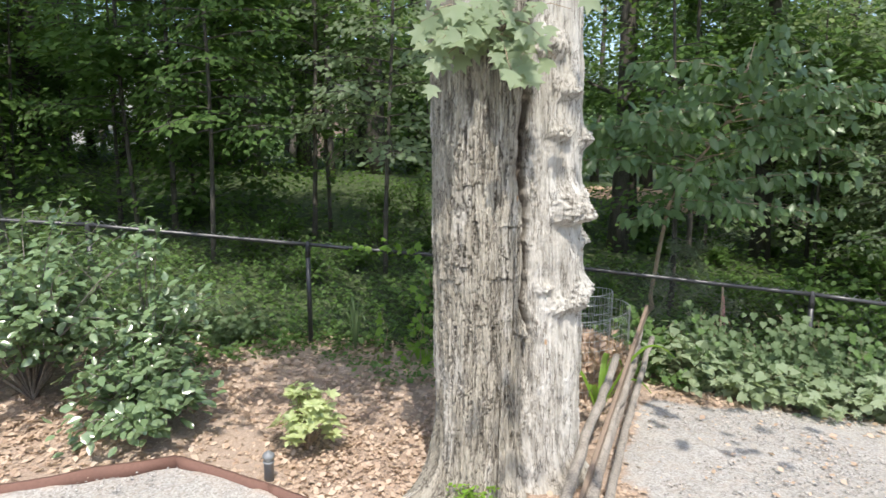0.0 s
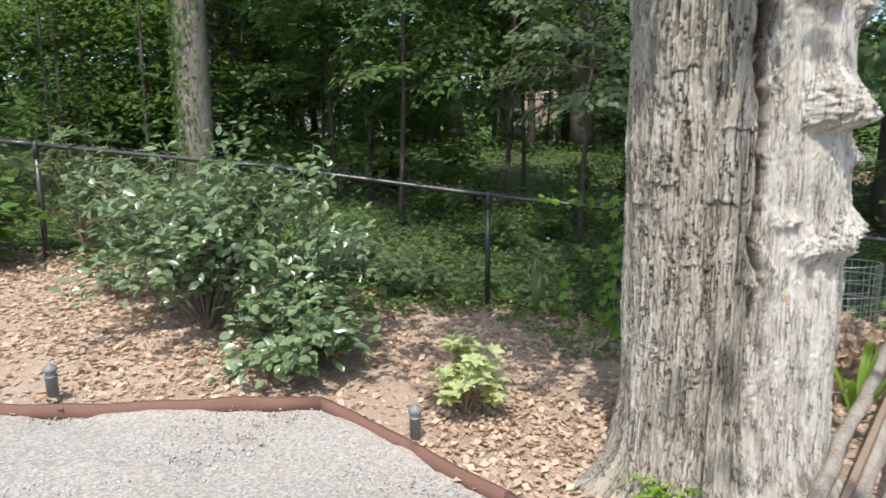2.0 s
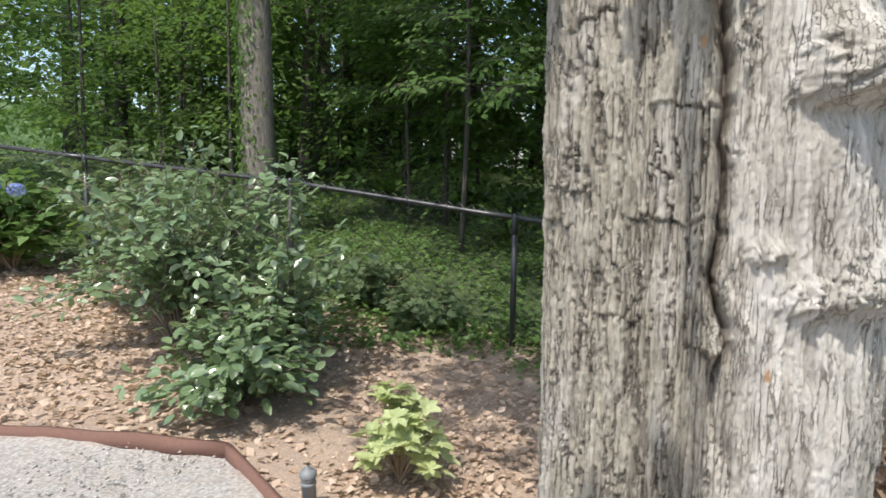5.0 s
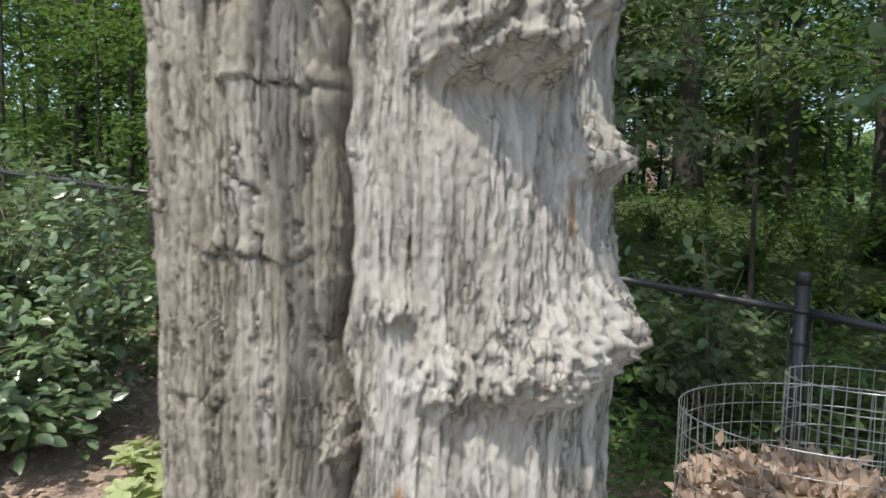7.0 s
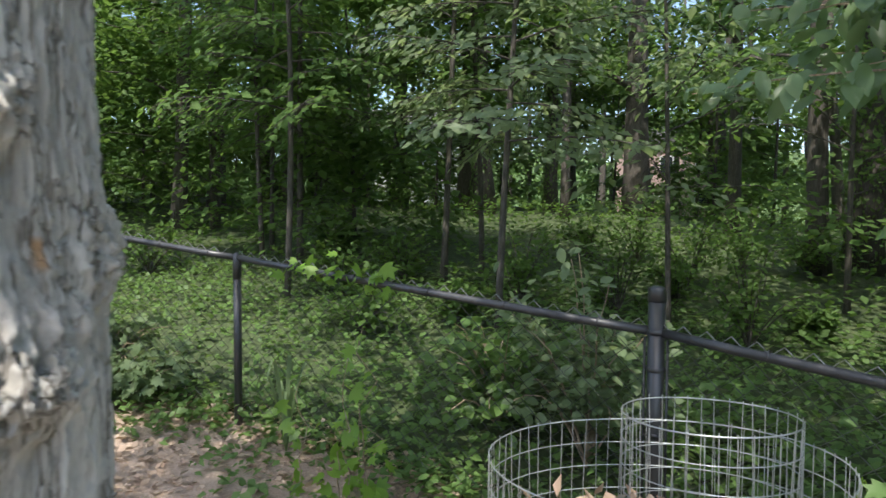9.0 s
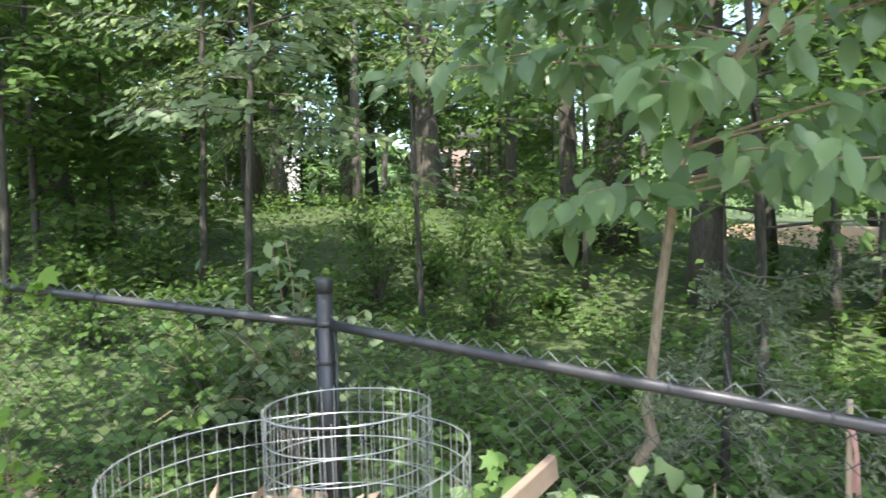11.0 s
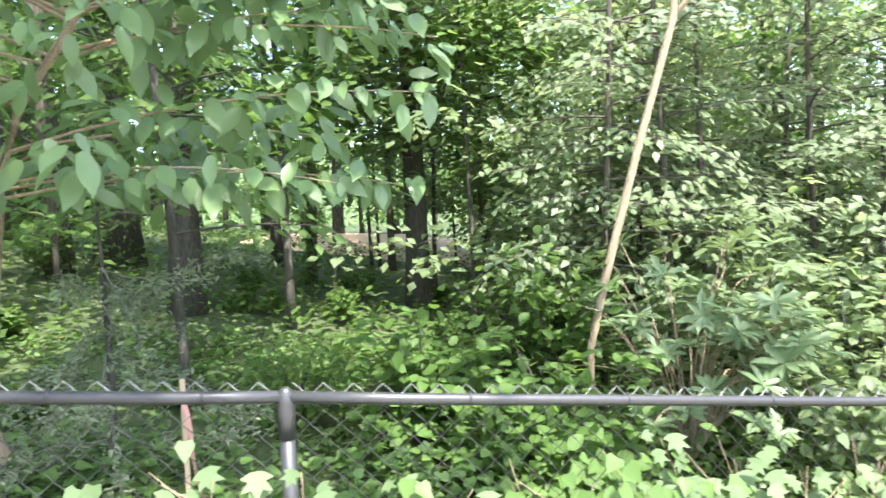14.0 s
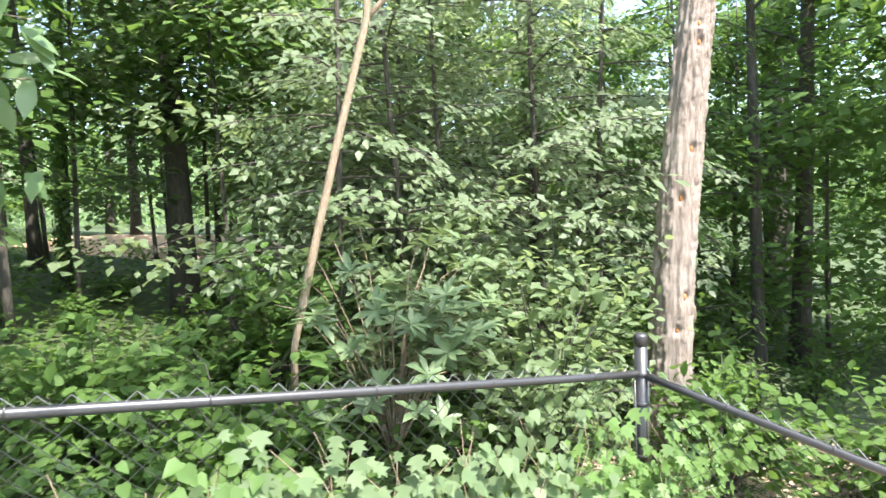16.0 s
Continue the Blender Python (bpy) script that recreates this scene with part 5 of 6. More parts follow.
NEAR_TREES = [(-3.56, 18.6, 0.62, 0), (-6.65, 16.8, 0.48, 0), (-4.54, 16.8, 0.22, 0), (-1.2, 17.2, 0.27, 0), (-3.1, 10.2, 0.09, 0.01), (-5.5, 9.9, 0.10, 0), (1.3, 15.0, 0.62, 0), (0.75, 14.2, 0.3, 0), (3.75, 16.6, 0.22, 0),
    (3.77, 11.5, 0.10, 0), (2.47, 12.1, 0.37, 0), (4.14, 14.4, 0.17, 0.02), (5.67, 13.05, 0.35, 0), (6.24, 17.9, 0.17, 0), (9.6, 21, 0.3, 0.03), (-8.0, 17.8, 0.5, 0), (-5.9, 18.3, 0.34, 0), (-4.85, 21.6, 0.4, 0), (-12.5, 15.5, 0.6, 0), (-9.8, 10.4, 0.3, 0.06), (-11.5, 12.5, 0.4, 0.05),
    (11.0, 12.0, 0.36, 0), (12.9, 9.3, 0.2, 0), (14.2, 9.6, 0.3, 0), (16.5, 11.6, 0.32, 0), (-7, 22, 0.4, 0), (12.4, 6.0, 0.15, 0), (14.7, 7.5, 0.24, 0), (17.5, 8.5, 0.34, 0)]
for k, (x, y, d, ln) in enumerate(NEAR_TREES):
    forest_tree(x, y, d, 7 + 14 * min(d, 0.4), (ln + 0.035 * math.sin(5.3 * k), ln * 0.5 + 0.02 * math.cos(3.1 * k)), 10 + k, (2.0 if d < 0.15 else 3.0, 6.0 if d < 0.15 else 9.0), 1.8 if d < 0.15 else 2.8, 130 if x < -5 else 100, 28, 0.18, k % 5 == 1, label="tall dark-trunked woodland tree" if d > 0.25 else "slim woodland sapling with leafy sprays")
gen = np.random.default_rng(77)
for k in range(84):
    a, d = gen.uniform(-1.45, 1.25), gen.uniform(16, 46)
    x, y = 1 + d * math.sin(a), 5 + d * math.cos(a)
    dia = gen.uniform(0.14, 0.5)
    forest_tree(x, y, dia, gen.uniform(10, 17), (gen.normal(0, 0.03), gen.normal(0, 0.03)), 100 + k, (1.3, 11), 3.8, 84, 26, 0.19 + 0.004 * d, label="distant woodland tree in full leaf")


def tier_tree(x, y, c0, c1, spread, limbs, size, mat, seed, label, height=6.0, shape=(OVATE, OVATE_F)):
    """A young tree whose level limbs bear flat tiers of leaves, set along side twigs."""
    r = np.random.default_rng(3000 + seed)
    ob = thing("understorey_tree", label, "tree", (x, y, gz(x, y)), "trees of the wood")
    t = np.linspace(0, 1, 10)
    path = np.stack([0.25 * np.sin(2.2 * t + seed) * t, 0.2 * np.cos(1.7 * t + seed) * t, t * height - 0.1], 1)
    part_mesh("trunk", np_mesh("trunk", *tube(path, 0.038 * (1 - 0.75 * t) + 0.004, 8), M_WOODBARK, True), ob)
    wood, pts, ways, ups = [], [], [], []
    for k in range(limbs):
        h = c0 + (c1 - c0) * (k + r.uniform(0, 1)) / limbs
        b = np.array([np.interp(h, path[:, 2], path[:, c]) for c in range(3)])
        a = 2.4 * k + r.normal(0, 0.3)
        ln = spread * r.uniform(0.55, 1.0) * (1.1 - 0.5 * (h - c0) / (c1 - c0))
        d = np.array([math.cos(a), math.sin(a), r.uniform(0.0, 0.25)])
        s = np.linspace(0, 1, 7)[:, None]
        line = b + d * ln * s + np.array([0, 0, -0.16 * ln]) * s**2
        wood.append(tube(line, np.linspace(0.013, 0.004, 7), 5, False))
        up = np.array([r.normal(0, 0.2), r.normal(-0.35, 0.2), 1.0])
        side = np.cross(d, up)
        side /= np.linalg.norm(side)
        n = int(ln / 0.10)
        for q in range(n):
            f = 0.22 + 0.78 * (q + 0.5) / n
            o = np.array([np.interp(f, s[:, 0], line[:, c]) for c in range(3)])
            sg = 1 if q % 2 else -1
            w = side * sg * r.uniform(0.6, 1.0) + d * r.uniform(0.4, 0.9)
            w /= np.linalg.norm(w)
            tl = (0.18 + 0.34 * math.sin(math.pi * min(1, f))) * r.uniform(0.7, 1.2) * (spread / 1.8)
            m = max(3, int(tl / (0.5 * size)))
            e = (np.arange(m) + 0.7) / m
            p = o + w * tl * e[:, None] + np.array([0, 0, -0.35 * tl]) * e[:, None] ** 2
            wood.append(tube(np.array([o, p[-1]]), [0.004, 0.002], 3, False))
            cr = np.cross(w, up)
            sw = np.where(np.arange(m) % 2, 1.0, -1.0)[:, None]
            pts.append(p + r.normal(0, 0.012, (m, 3)) + np.stack([0 * e, 0 * e, r.normal(0, 0.05, m)], 1))
            ways.append(w * 0.8 + cr * sw * r.uniform(0.4, 1.0, (m, 1)) + r.normal(0, 0.15, (m, 3)) + (0, 0, -0.55))
            ups.append(up + r.normal(0, 0.18, (m, 3)) + (0, -0.25, 0))
    pts, ways, ups = np.concatenate(pts), np.concatenate(ways), np.concatenate(ups)
    part_mesh("branchwork", np_mesh("branchwork", *join(wood), M_WOODBARK, True), ob, "", "stuff")
    part_mesh("foliage", np_mesh("foliage", *leaves(pts, ways, ups, size * r.uniform(0.7, 1.2, len(pts)), *shape), mat), ob)


# understorey trees that hang their tiers before the wood
for k, (x, y, d, c0, c1, s, n) in enumerate(((-1.6, 9.2, 0.07, 1.9, 4.4, 1.9, 46), (-4.2, 8.6, 0.07, 1.9, 4.2, 1.8, 42), (-0.2, 10.2, 0.06, 2.0, 4.6, 1.8, 40), (2.9, 9.2, 0.06, 1.4, 3.6, 1.3, 34), (-8.6, 7.9, 0.08, 1.6, 4.4, 1.8, 40), (8.0, 9.6, 0.08, 1.2, 4.6, 2.0, 50), (9.6, 9.0, 0.08, 1.3, 4.8, 1.9, 46), (6.6, 9.4, 0.06, 1.0, 3.4, 1.5, 40), (13.4, 7.0, 0.06, 1.2, 4.4, 1.6, 36), (-3.0, 11.0, 0.07, 1.7, 4.8, 2.0, 50), (-6.0, 9.6, 0.07, 1.8, 4.6, 1.9, 50), (-9.5, 11, 0.08, 1.4, 5, 2.0, 50), (1.2, 12.2, 0.07, 1.6, 4.6, 1.9, 44), (4.4, 12.6, 0.07, 1.7, 4.8, 1.9, 44), (6.0, 11.4, 0.07, 1.6, 5.0, 1.9, 50), (11.8, 9.8, 0.07, 0.8, 4.8, 2.0, 50), (-11.5, 8.2, 0.08, 1.2, 4.8, 2.0, 50), (-12.5, 5.6, 0.08, 1.0, 4.8, 2.0, 50), (8.6, 12.0, 0.07, 1.5, 5.0, 2.0, 50), (-14.5, 3.2, 0.08, 0.8, 4.8, 2.0, 60), (-10.2, 6.2, 0.08, 1.0, 4.6, 1.9, 60), (-15, 8, 0.08, 0.8, 5, 2.2, 60))):
    # sun and shade on these trees are painted by the leaf colour picked
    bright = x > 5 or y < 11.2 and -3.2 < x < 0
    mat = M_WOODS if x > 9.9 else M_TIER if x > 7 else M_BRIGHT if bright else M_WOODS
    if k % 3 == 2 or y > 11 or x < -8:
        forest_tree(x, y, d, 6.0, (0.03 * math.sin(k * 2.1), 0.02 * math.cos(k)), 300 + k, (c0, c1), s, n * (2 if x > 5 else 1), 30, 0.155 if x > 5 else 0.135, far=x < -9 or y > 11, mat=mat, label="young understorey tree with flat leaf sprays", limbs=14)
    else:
        tier_tree(x, y, c0, c1 + 0.3, s, 28 if x > 5 else 24, 0.105 if x > 5 else 0.13, mat, k, "young understorey tree in flat tiers, sun and shade set in leaf colour" if x > 5 else "young understorey tree with layered green leaves")

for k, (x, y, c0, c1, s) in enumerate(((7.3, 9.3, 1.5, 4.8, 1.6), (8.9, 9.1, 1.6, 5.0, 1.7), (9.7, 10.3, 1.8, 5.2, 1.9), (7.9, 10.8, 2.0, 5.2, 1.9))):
    tier_tree(x, y, c0, c1, s, 28, 0.105, M_TIER, 60 + k, "young understorey tree in flat tiers, sun and shade set in leaf colour")

# young trees that close the wood towards the east
gen = np.random.default_rng(80)
for k in range(24):
    x, y = gen.uniform(3.5, 20), gen.uniform(11.5, 20)
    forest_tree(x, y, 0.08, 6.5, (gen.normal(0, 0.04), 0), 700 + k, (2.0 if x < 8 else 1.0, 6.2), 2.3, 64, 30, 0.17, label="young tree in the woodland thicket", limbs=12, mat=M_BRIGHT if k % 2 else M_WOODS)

for k, (x, y) in enumerate(((-2.3, 20.4), (-1.2, 21.6), (-3.3, 22.4))):
    forest_tree(x, y, 0.09, 6.5, (0.02 * k, 0), 760 + k, (0.9, 6.0), 2.2, 70, 30, 0.18, label="young tree in the woodland thicket", limbs=12)

# an unseen tall tree added beyond the west fence only to shade the thicket
forest_tree(-11.5, 1.3, 0.5, 13, (-0.01, 0.01), 790, (5.0, 12.5), 4.8, 150, 38, 0.18, label="tall dark-trunked woodland tree", limbs=16)

for k, (x, y) in enumerate(((14.8, 9.4), (16.6, 8.4), (14.0, 10.6), (18.5, 9.8), (16.0, 7.0))):
    forest_tree(x, y, 0.08, 6.0, (0.02 * k, 0), 770 + k, (0.5, 5.5), 2.2, 70, 30, 0.17, label="young tree in the woodland thicket", limbs=12)

# thicket that closes the wood towards the west
gen = np.random.default_rng(79)
for k in range(26):
    x, y = gen.uniform(-22, -5.5), gen.uniform(9.5, 22)
    forest_tree(x, y, 0.08, 5.5, (gen.normal(0, 0.04), 0), 600 + k, (0.7, 5.0), 2.3, 56, 30, 0.17, label="young tree in the woodland thicket", limbs=12)

for k, (x, y) in enumerate(((-13, 9.5), (-16, 6), (-18, 10), (-12.5, 13), (-16.5, 13.5), (-10.5, 16.5))):
    forest_tree(x, y, 0.12, 9.0, (gen.normal(0, 0.03), 0), 640 + k, (1.5, 8.5), 2.6, 60, 30, 0.2, label="young tree in the woodland thicket", limbs=12)

# bushes that press against the fence where it turns
for k, (x, y, h, w) in enumerate(((7.6, 7.5, 1.7, 0.8), (8.3, 8.2, 2.3, 1.0), (7.3, 8.8, 2.2, 1.0), (8.9, 6.9, 1.1, 0.7), (5.3, 7.6, 1.0, 0.7), (10.1, 8.4, 1.3, 0.9), (6.0, 9.2, 1.6, 0.9), (4.6, 8.4, 1.0, 0.8), (9.5, 5.2, 0.7, 0.7), (10.6, 4.6, 0.9, 0.9), (10.2, 6.2, 1.1, 0.9), (11.5, 5.4, 1.6, 1.0), (9.6, 3.6, 1.1, 0.8))):
    # sunlit leaf colour only between x 6.4 and 8.6, shaded colour elsewhere
    shrub("leafy_bush", "tall bush pressing against the fence, sun and shade set in leaf colour", x, y, h, w, 34, 1000, 0.115, M_BRIGHT if 6.4 < x < 8.6 else M_WOODS, 500 + k, BROAD, BROAD_F, group="bushes along the fence", low=0.03, bark=M_WOODBARK, calm=0.15)

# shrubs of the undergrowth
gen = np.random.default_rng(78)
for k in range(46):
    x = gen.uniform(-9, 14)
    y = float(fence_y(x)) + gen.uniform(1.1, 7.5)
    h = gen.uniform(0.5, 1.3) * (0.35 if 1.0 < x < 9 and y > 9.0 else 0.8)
    # every second bush past x 7 takes the sunlit leaf colour
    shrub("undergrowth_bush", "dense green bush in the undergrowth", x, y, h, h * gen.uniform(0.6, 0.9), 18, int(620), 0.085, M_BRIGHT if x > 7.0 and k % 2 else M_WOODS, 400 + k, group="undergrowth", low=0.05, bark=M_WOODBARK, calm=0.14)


def far_woods():
    r = np.random.default_rng(91)
    n = 100000
    a, d = r.uniform(-np.pi, np.pi, n), r.uniform(48, 95, n)
    h = 20 * r.uniform(0, 1, n) ** 1.1 * (0.75 + 0.45 * vnoise(np.stack([a * 14, 0 * a, 0 * a], 1), 3))
    x, y = 1 + d * np.sin(a), 5 + d * np.cos(a)
    p = np.stack([x, y, ground_z(x, y) + h], 1)
    v, f = leaves(p, unit(n, r), unit(n, r) + (0, 0, 0.8), r.uniform(0.35, 0.8, n), FAR, FAR_F)
    # west side painted as shaded woods, the rest as sunlit
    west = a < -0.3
    for side, mat, label in ((~west, M_BRIGHT, "distant wall of summer woods, coloured pale green as if sunlit"), (west, M_WOODS, "distant wall of summer woods, coloured dark green as if shaded")):
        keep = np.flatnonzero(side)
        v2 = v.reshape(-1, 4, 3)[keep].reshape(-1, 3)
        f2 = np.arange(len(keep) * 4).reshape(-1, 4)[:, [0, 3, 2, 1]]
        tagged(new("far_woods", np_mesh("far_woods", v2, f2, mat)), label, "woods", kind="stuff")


far_woods()


def backdrop():
    m, nt, links, b = material("far_foliage", 1.0)
    v = coords(nt, links)
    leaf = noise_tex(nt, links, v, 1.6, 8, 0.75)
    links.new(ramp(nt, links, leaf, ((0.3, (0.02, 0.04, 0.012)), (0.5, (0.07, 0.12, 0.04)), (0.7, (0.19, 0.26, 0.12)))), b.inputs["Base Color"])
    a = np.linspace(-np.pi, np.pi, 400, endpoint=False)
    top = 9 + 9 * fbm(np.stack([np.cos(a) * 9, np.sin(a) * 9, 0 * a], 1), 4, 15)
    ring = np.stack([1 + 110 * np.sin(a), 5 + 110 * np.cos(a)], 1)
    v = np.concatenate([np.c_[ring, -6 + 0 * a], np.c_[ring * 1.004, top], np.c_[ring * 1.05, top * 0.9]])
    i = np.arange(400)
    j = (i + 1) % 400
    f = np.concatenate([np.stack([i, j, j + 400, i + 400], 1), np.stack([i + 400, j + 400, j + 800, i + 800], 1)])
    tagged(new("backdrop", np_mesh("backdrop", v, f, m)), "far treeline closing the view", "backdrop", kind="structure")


backdrop()


# ---------------------------------------------------------------- single plants outside the fence
POINTED = ((0, 0, 0), (-0.15, 0.10, 0.02), (-0.21, 0.30, 0.03), (-0.245, 0.50, 0.03), (-0.19, 0.72, 0.0), (-0.08, 0.90, -0.05), (0, 1.06, -0.11), (0.08, 0.90, -0.05), (0.19, 0.72, 0.0), (0.245, 0.50, 0.03), (0.21, 0.30, 0.03), (0.15, 0.10, 0.02), (0, 0.25, -0.012), (0, 0.5, -0.02), (0, 0.75, -0.04))
POINTED_F = ((0, 12, 1), (1, 12, 2), (2, 12, 13), (2, 13, 3), (3, 13, 14), (3, 14, 4), (4, 14, 5), (5, 14, 6), (6, 14, 7), (7, 14, 8), (8, 14, 9), (9, 14, 13), (9, 13, 10), (10, 13, 12), (10, 12, 11), (11, 12, 0))


def big_leaf_sapling():
    r = np.random.default_rng(55)
    x, y = 2.26, 7.65
    ob = thing("big_leaf_sapling", "crooked tan sapling with large drooping oval leaves", "tree", (x, y, gz(x, y)))
    p = np.array([(-0.20, 0, -0.1), (-0.12, 0, 0.35), (-0.02, -0.02, 0.52), (-0.05, -0.04, 0.66), (0.02, -0.10, 1.3), (0.10, -0.14, 1.85), (0.22, -0.2, 2.2), (0.48, -0.3, 2.55), (0.80, -0.3, 3.1), (0.95, -0.3, 3.8)])
    part_mesh("trunk", np_mesh("trunk", *tube(p, [0.03, 0.03, 0.034, 0.028, 0.026, 0.024, 0.022, 0.018, 0.014, 0.006], 10), M_TWIG, True), ob)
    # limbs: height of the fork, reach to the side, towards the yard, and up
    runs = [(1.78, 1.95, -0.05, 0.02), (1.85, 1.55, -0.35, -0.05), (1.82, 1.1, 0.25, 0.05), (1.75, -0.55, -0.35, -0.05), (1.8, -0.35, -0.6, -0.02), (1.9, 0.5, -0.75, 0.0), (2.0, 1.6, 0.5, 0.12), (2.0, 2.0, -0.3, 0.25)]
    for k in range(34):
        a = r.uniform(-math.pi * 1.1, 0.35)
        ln = r.uniform(0.8, 2.0)
        runs.append((r.uniform(2.15, 3.5), math.cos(a) * ln, math.sin(a) * ln * 0.55, r.uniform(-0.05, 0.3) * ln))
    pts, ways, ups = [], [], []
    for h, dx, dy, dz in runs:
        b = np.array([np.interp(h, p[:, 2], p[:, c]) for c in range(3)])
        e = b + (dx, dy, dz)
        ln = math.hypot(dx, dy)
        m = (b + e) / 2 + (0, 0, 0.10 * ln)
        t = np.linspace(0, 1, 8)[:, None]
        line = b * (1 - t) ** 2 + 2 * m * t * (1 - t) + e * t * t
        part_mesh("limb", np_mesh("limb", *tube(line, np.linspace(0.009, 0.003, 8), 6, False), M_TWIG, True), ob)
        d = (e - b) / np.linalg.norm(e - b)
        side = np.cross(d, (0, 0, 1))
        side /= np.linalg.norm(side)
        n = int(6 + 11 * ln)
        for q in range(n):
            u = 0.22 + 0.78 * q / (n - 1)
            o = b * (1 - u) ** 2 + 2 * m * u * (1 - u) + e * u * u
            for sg in (-1, 1):
                # short side twigs end in drooping leaves
                reach = r.uniform(0.02, 0.36) * (1.15 - u)
                pts.append(o + side * sg * reach + d * r.uniform(-0.05, 0.09) + (0, 0, r.normal(0, 0.05)))
                ways.append(side * sg * r.uniform(0.0, 0.7) + d * r.uniform(-0.2, 0.6) + r.normal(0, 0.38, 3) + (0, -0.25, r.uniform(-1.2, -0.3)))
                ups.append(np.array([0, -r.uniform(0.35, 0.9), 0.75]) + side * sg * 0.2 + r.normal(0, 0.25, 3))
    n = len(pts)
    part_mesh("foliage", np_mesh("foliage", *leaves(np.array(pts), np.array(ways), np.array(ups), r.uniform(0.085, 0.2, n), POINTED, POINTED_F), M_BIGLEAF, True), ob, "large oval grey-green leaves")


big_leaf_sapling()


def leaning_sapling():
    a = np.array([5.85, 8.25, gz(5.85, 8.25)])
    ob = thing("leaning_sapling", "bare tan sapling leaning over, forked near the top", "tree", tuple(a))
    p = np.array([(-0.03, 0, -0.1), (0.0, 0, 0.8), (0.13, 0.0, 1.3), (0.38, -0.1, 2.3), (0.62, -0.2, 3.2), (0.68, -0.2, 4.0), (0.72, -0.2, 5.4)])
    part_mesh("trunk", np_mesh("trunk", *tube(p, [0.03, 0.026, 0.033, 0.029, 0.027, 0.02, 0.01], 10), M_TWIG, True), ob)
    part_mesh("fork", np_mesh("fork", *tube([(0.62, -0.2, 3.2), (0.85, -0.2, 3.45), (1.5, -0.2, 4.5)], [0.022, 0.02, 0.008], 8), M_TWIG, True), ob)


leaning_sapling()


def snag():
    x, y = 9.2, 7.75
    ob = thing("dead_snag", "dead pale trunk with flaking bark and woodpecker holes", "tree", (x, y, gz(x, y)))
    nt, nz = 96, 420
    th, zz = np.linspace(0, 2 * np.pi, nt, endpoint=False), np.linspace(-0.1, 7.0, nz)
    T, Z = np.meshgrid(th, zz, indexing="ij")
    R = 0.20 - 0.010 * Z + 0.06 * np.exp(-np.maximum(Z, 0) / 0.3)
    q = np.stack([(np.cos(T) * 6).ravel(), (np.sin(T) * 6).ravel(), (Z * 2.5).ravel()], 1)
    R = R + ((fbm(q, 4, 9) - 0.5) * 0.05).reshape(T.shape)
    jag = (fbm(q * 5, 3, 10) - 0.5).reshape(T.shape)
    # flakes of bark, each a little proud of the next, and patches fallen away
    gap, tone = plates(T * 0.2 + 0.03 * jag, Z + 0.08 * jag, 0.045, 0.10, 12)
    bare = np.clip((fbm(q * (0.5, 0.5, 0.35), 3, 14).reshape(T.shape) - 0.52) * 9, 0, 1)
    R = R + (1 - bare) * ((tone - 0.3) * 0.020 - 0.012 * np.clip(1 - gap / 0.2, 0, 1)) + 0.010 * jag
    holes = ((-2.2, 3.9), (-2.0, 3.72), (-2.3, 2.3), (-1.7, 1.4), (-2.1, 1.1), (-1.9, 2.75))
    for at, h in holes:
        R = R - 0.05 * np.exp(-((((T - at + np.pi) % (2 * np.pi)) - np.pi) / 0.16) ** 2 - ((Z - h) / 0.045) ** 2)
    X, Y = R * np.cos(T) + 0.05 * Z + 0.018 * np.maximum(Z, 0) ** 2, R * np.sin(T)
    i, j = np.meshgrid(np.arange(nt), np.arange(nz - 1), indexing="ij")
    k = (i + 1) % nt
    f = np.stack([i * nz + j, k * nz + j, k * nz + j + 1, i * nz + j + 1], -1).reshape(-1, 4)
    part_mesh("trunk", np_mesh("trunk", np.stack([X, Y, Z], -1).reshape(-1, 3), f, M_SNAG, True), ob, "pale dead trunk with flaking bark")
    for at, h in holes:
        rad = 0.20 - 0.010 * h - 0.038
        v, f = lathe([(0.004, -0.035), (0.016, -0.028), (0.022, 0.0), (0.017, 0.026), (0.004, 0.034)], 10)
        v = v + (rad * math.cos(at) + 0.05 * h + 0.018 * h * h, rad * math.sin(at), h)
        part_mesh("woodpecker_hole", np_mesh("woodpecker_hole", v, f, M_ROT, True), ob, "orange-brown rotten wood inside a hole")


snag()


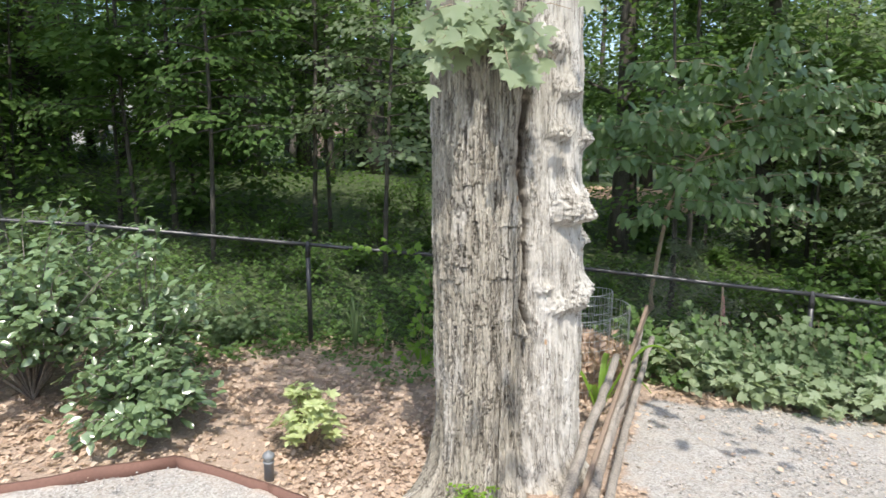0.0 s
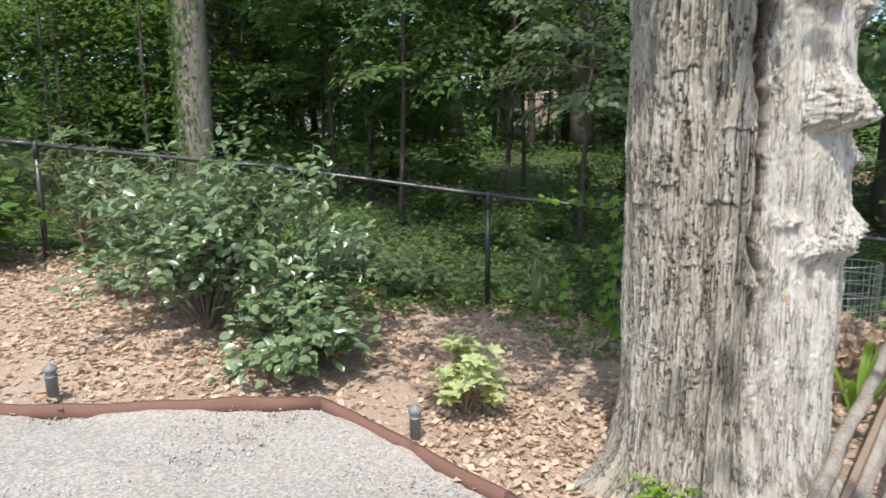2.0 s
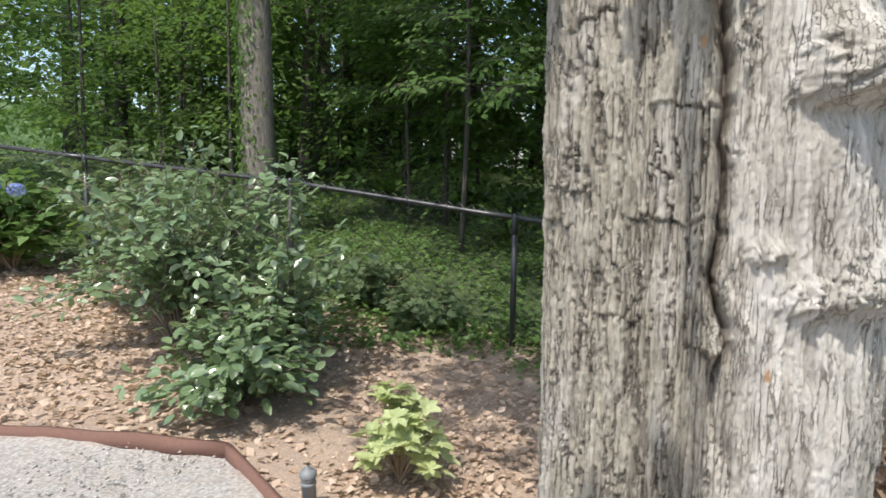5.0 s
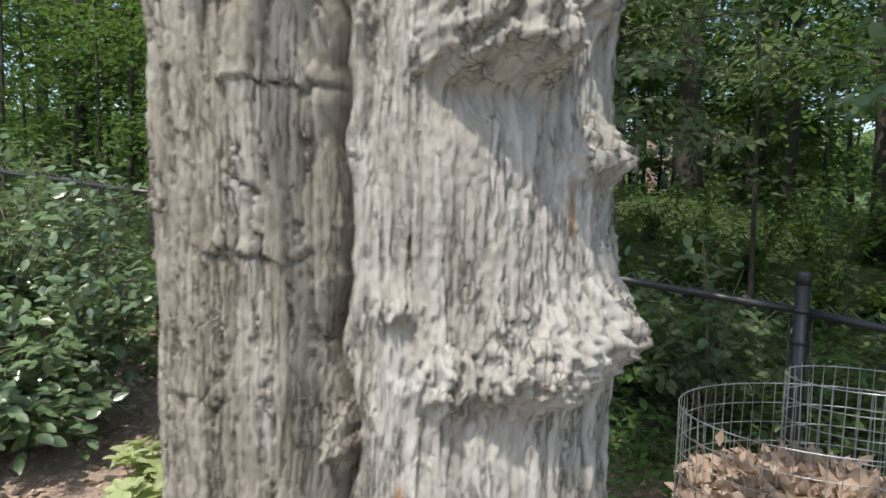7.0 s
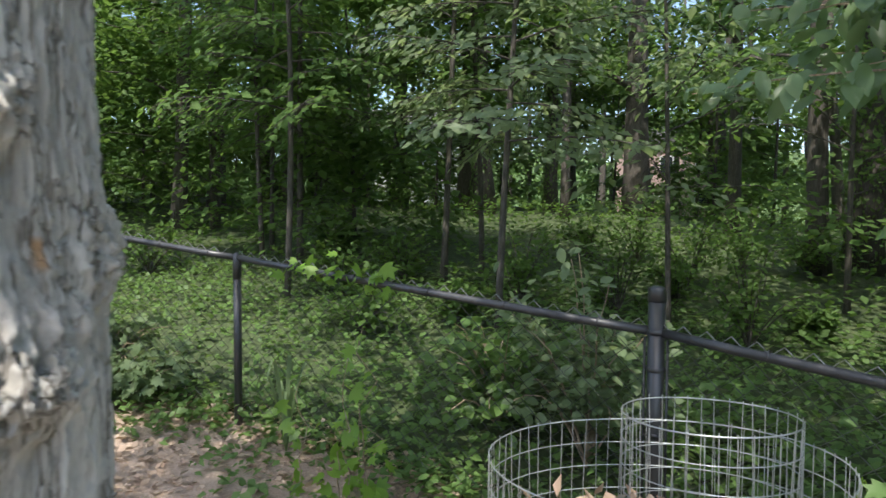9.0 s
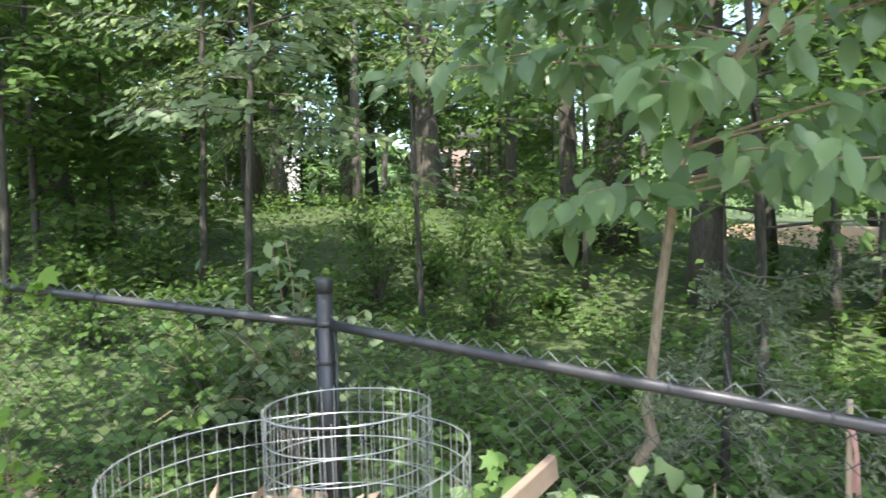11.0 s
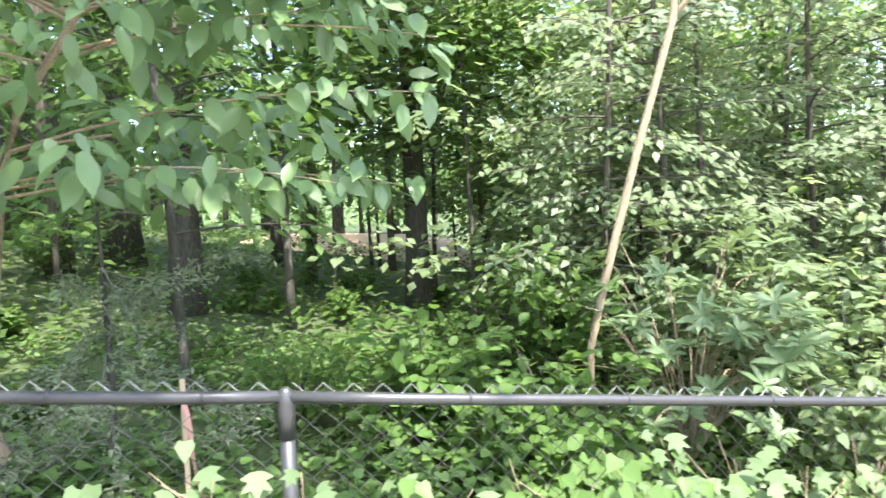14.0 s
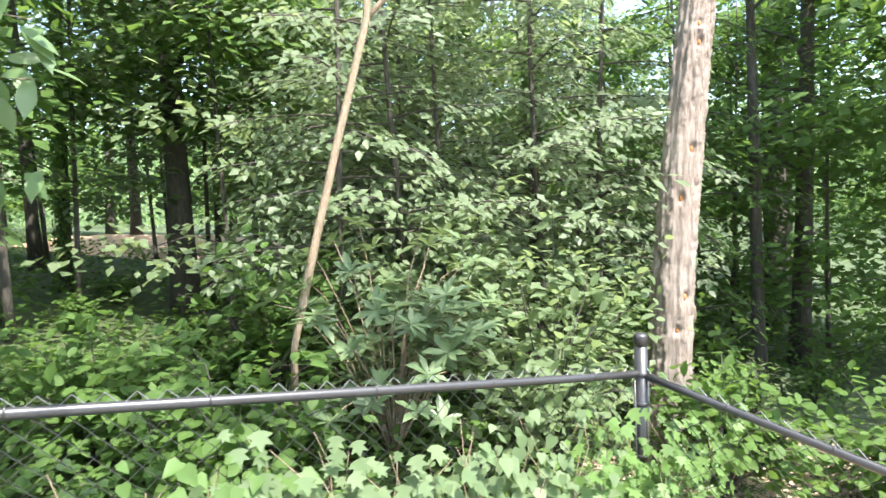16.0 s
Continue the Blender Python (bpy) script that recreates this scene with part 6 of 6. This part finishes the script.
def cedar_branch():
    r = np.random.default_rng(66)
    ob = thing("cedar_sapling", "half-dead grey cedar with drooping feathery branches", "tree", (2.6, 8.2, gz(2.6, 8.2)))
    part_mesh("trunk", np_mesh("trunk", *tube([(0, 0, -0.1), (0.02, 0, 0.8), (0, 0, 1.8)], [0.03, 0.022, 0.006], 8), M_WOODBARK, True), ob)
    tubes, pts, ways = [], [], []
    for k in range(18):
        a, h, ln = r.uniform(-2.9, 0.4), r.uniform(0.4, 1.5), r.uniform(0.35, 0.95)
        d = np.array([math.cos(a), math.sin(a), 0])
        t = np.linspace(0, 1, 7)[:, None]
        line = np.array([0, 0, h]) + d * ln * t + np.array([0, 0, 1]) * (0.12 * np.sin(t * 4 + k) - 0.18 * t)
        tubes.append(tube(line, np.linspace(0.007, 0.002, 7), 5, False))
        for q in line[2:]:
            for _ in range(44):
                pts.append(q + r.normal(0, 0.035, 3))
                ways.append(d * 0.6 + r.normal(0, 0.6, 3))
    n = len(pts)
    for v, f in tubes:
        part_mesh("limb", np_mesh("limb", v, f, M_GREYBARK, True), ob)
    part_mesh("foliage", np_mesh("foliage", *leaves(np.array(pts), np.array(ways), unit(n, r), r.uniform(0.025, 0.06, n), LONG, LONG_F), M_CEDAR), ob, "grey feathery needles")


cedar_branch()


def dirt_bank():
    xs, ys = np.linspace(2.5, 14, 60), np.linspace(21, 27, 24)
    gx, gy = np.meshgrid(xs, ys, indexing="ij")
    u, v = (gx - 8.25) / 5.75, (gy - 24) / 3
    z = ground_z(gx, gy) - 0.15 + 0.8 * np.clip(1 - u**2, 0, 1) ** 0.7 * np.clip(1 - v**2, 0, 1) + 0.2 * (fbm(np.stack([gx.ravel(), gy.ravel(), 0 * gx.ravel()], 1), 4, 3).reshape(gx.shape) - 0.5)
    i, j = np.meshgrid(np.arange(59), np.arange(23), indexing="ij")
    f = np.stack([i * 24 + j, (i + 1) * 24 + j, (i + 1) * 24 + j + 1, i * 24 + j + 1], -1).reshape(-1, 4)
    tagged(new("earth_bank", np_mesh("earth_bank", np.stack([gx, gy, z], -1).reshape(-1, 3), f, M_DIRT, True)), "low bank of bare orange earth beyond the trees", "earth bank", kind="structure")


dirt_bank()


def far_house(x, y, w, d, h, turn, mat, label):
    ob = thing("house", label, "house", (x, y, gz(x, y)))
    ob.rotation_euler = (0, 0, radians(turn))
    bm = bmesh.new()
    box(bm, (w, d, h), (0, 0, h / 2))
    part("wall", bm, mat, ob)
    v = np.array([(-w / 2 - 0.4, -d / 2 - 0.4, h), (w / 2 + 0.4, -d / 2 - 0.4, h), (w / 2 + 0.4, d / 2 + 0.4, h), (-w / 2 - 0.4, d / 2 + 0.4, h), (-w / 2 - 0.4, 0, h + d * 0.32), (w / 2 + 0.4, 0, h + d * 0.32)])
    part_mesh("roof", np_mesh("roof", v, [np.array([(0, 1, 5, 4), (2, 3, 4, 5), (3, 2, 1, 0)]), np.array([(0, 4, 3), (1, 2, 5)])], M_ROOF), ob)
    for k in range(4):
        for z in (1.4, 4.0):
            bm = bmesh.new()
            box(bm, (1.0, 0.08, 1.4), (-w / 2 + w * (k + 0.5) / 4, -d / 2 - 0.02, z))
            win = part("window_frame", bm, M_SIDING, ob)
            bm = bmesh.new()
            box(bm, (0.84, 0.04, 1.24), (-w / 2 + w * (k + 0.5) / 4, -d / 2 - 0.055, z))
            part("pane", bm, M_PANE, win)


far_house(-30, 42, 11, 8, 5.2, 35, M_SIDING, "pale sided house far behind the trees")
far_house(-13, 56, 10, 8, 5.6, 10, M_BRICK, "red brick house far behind the trees")
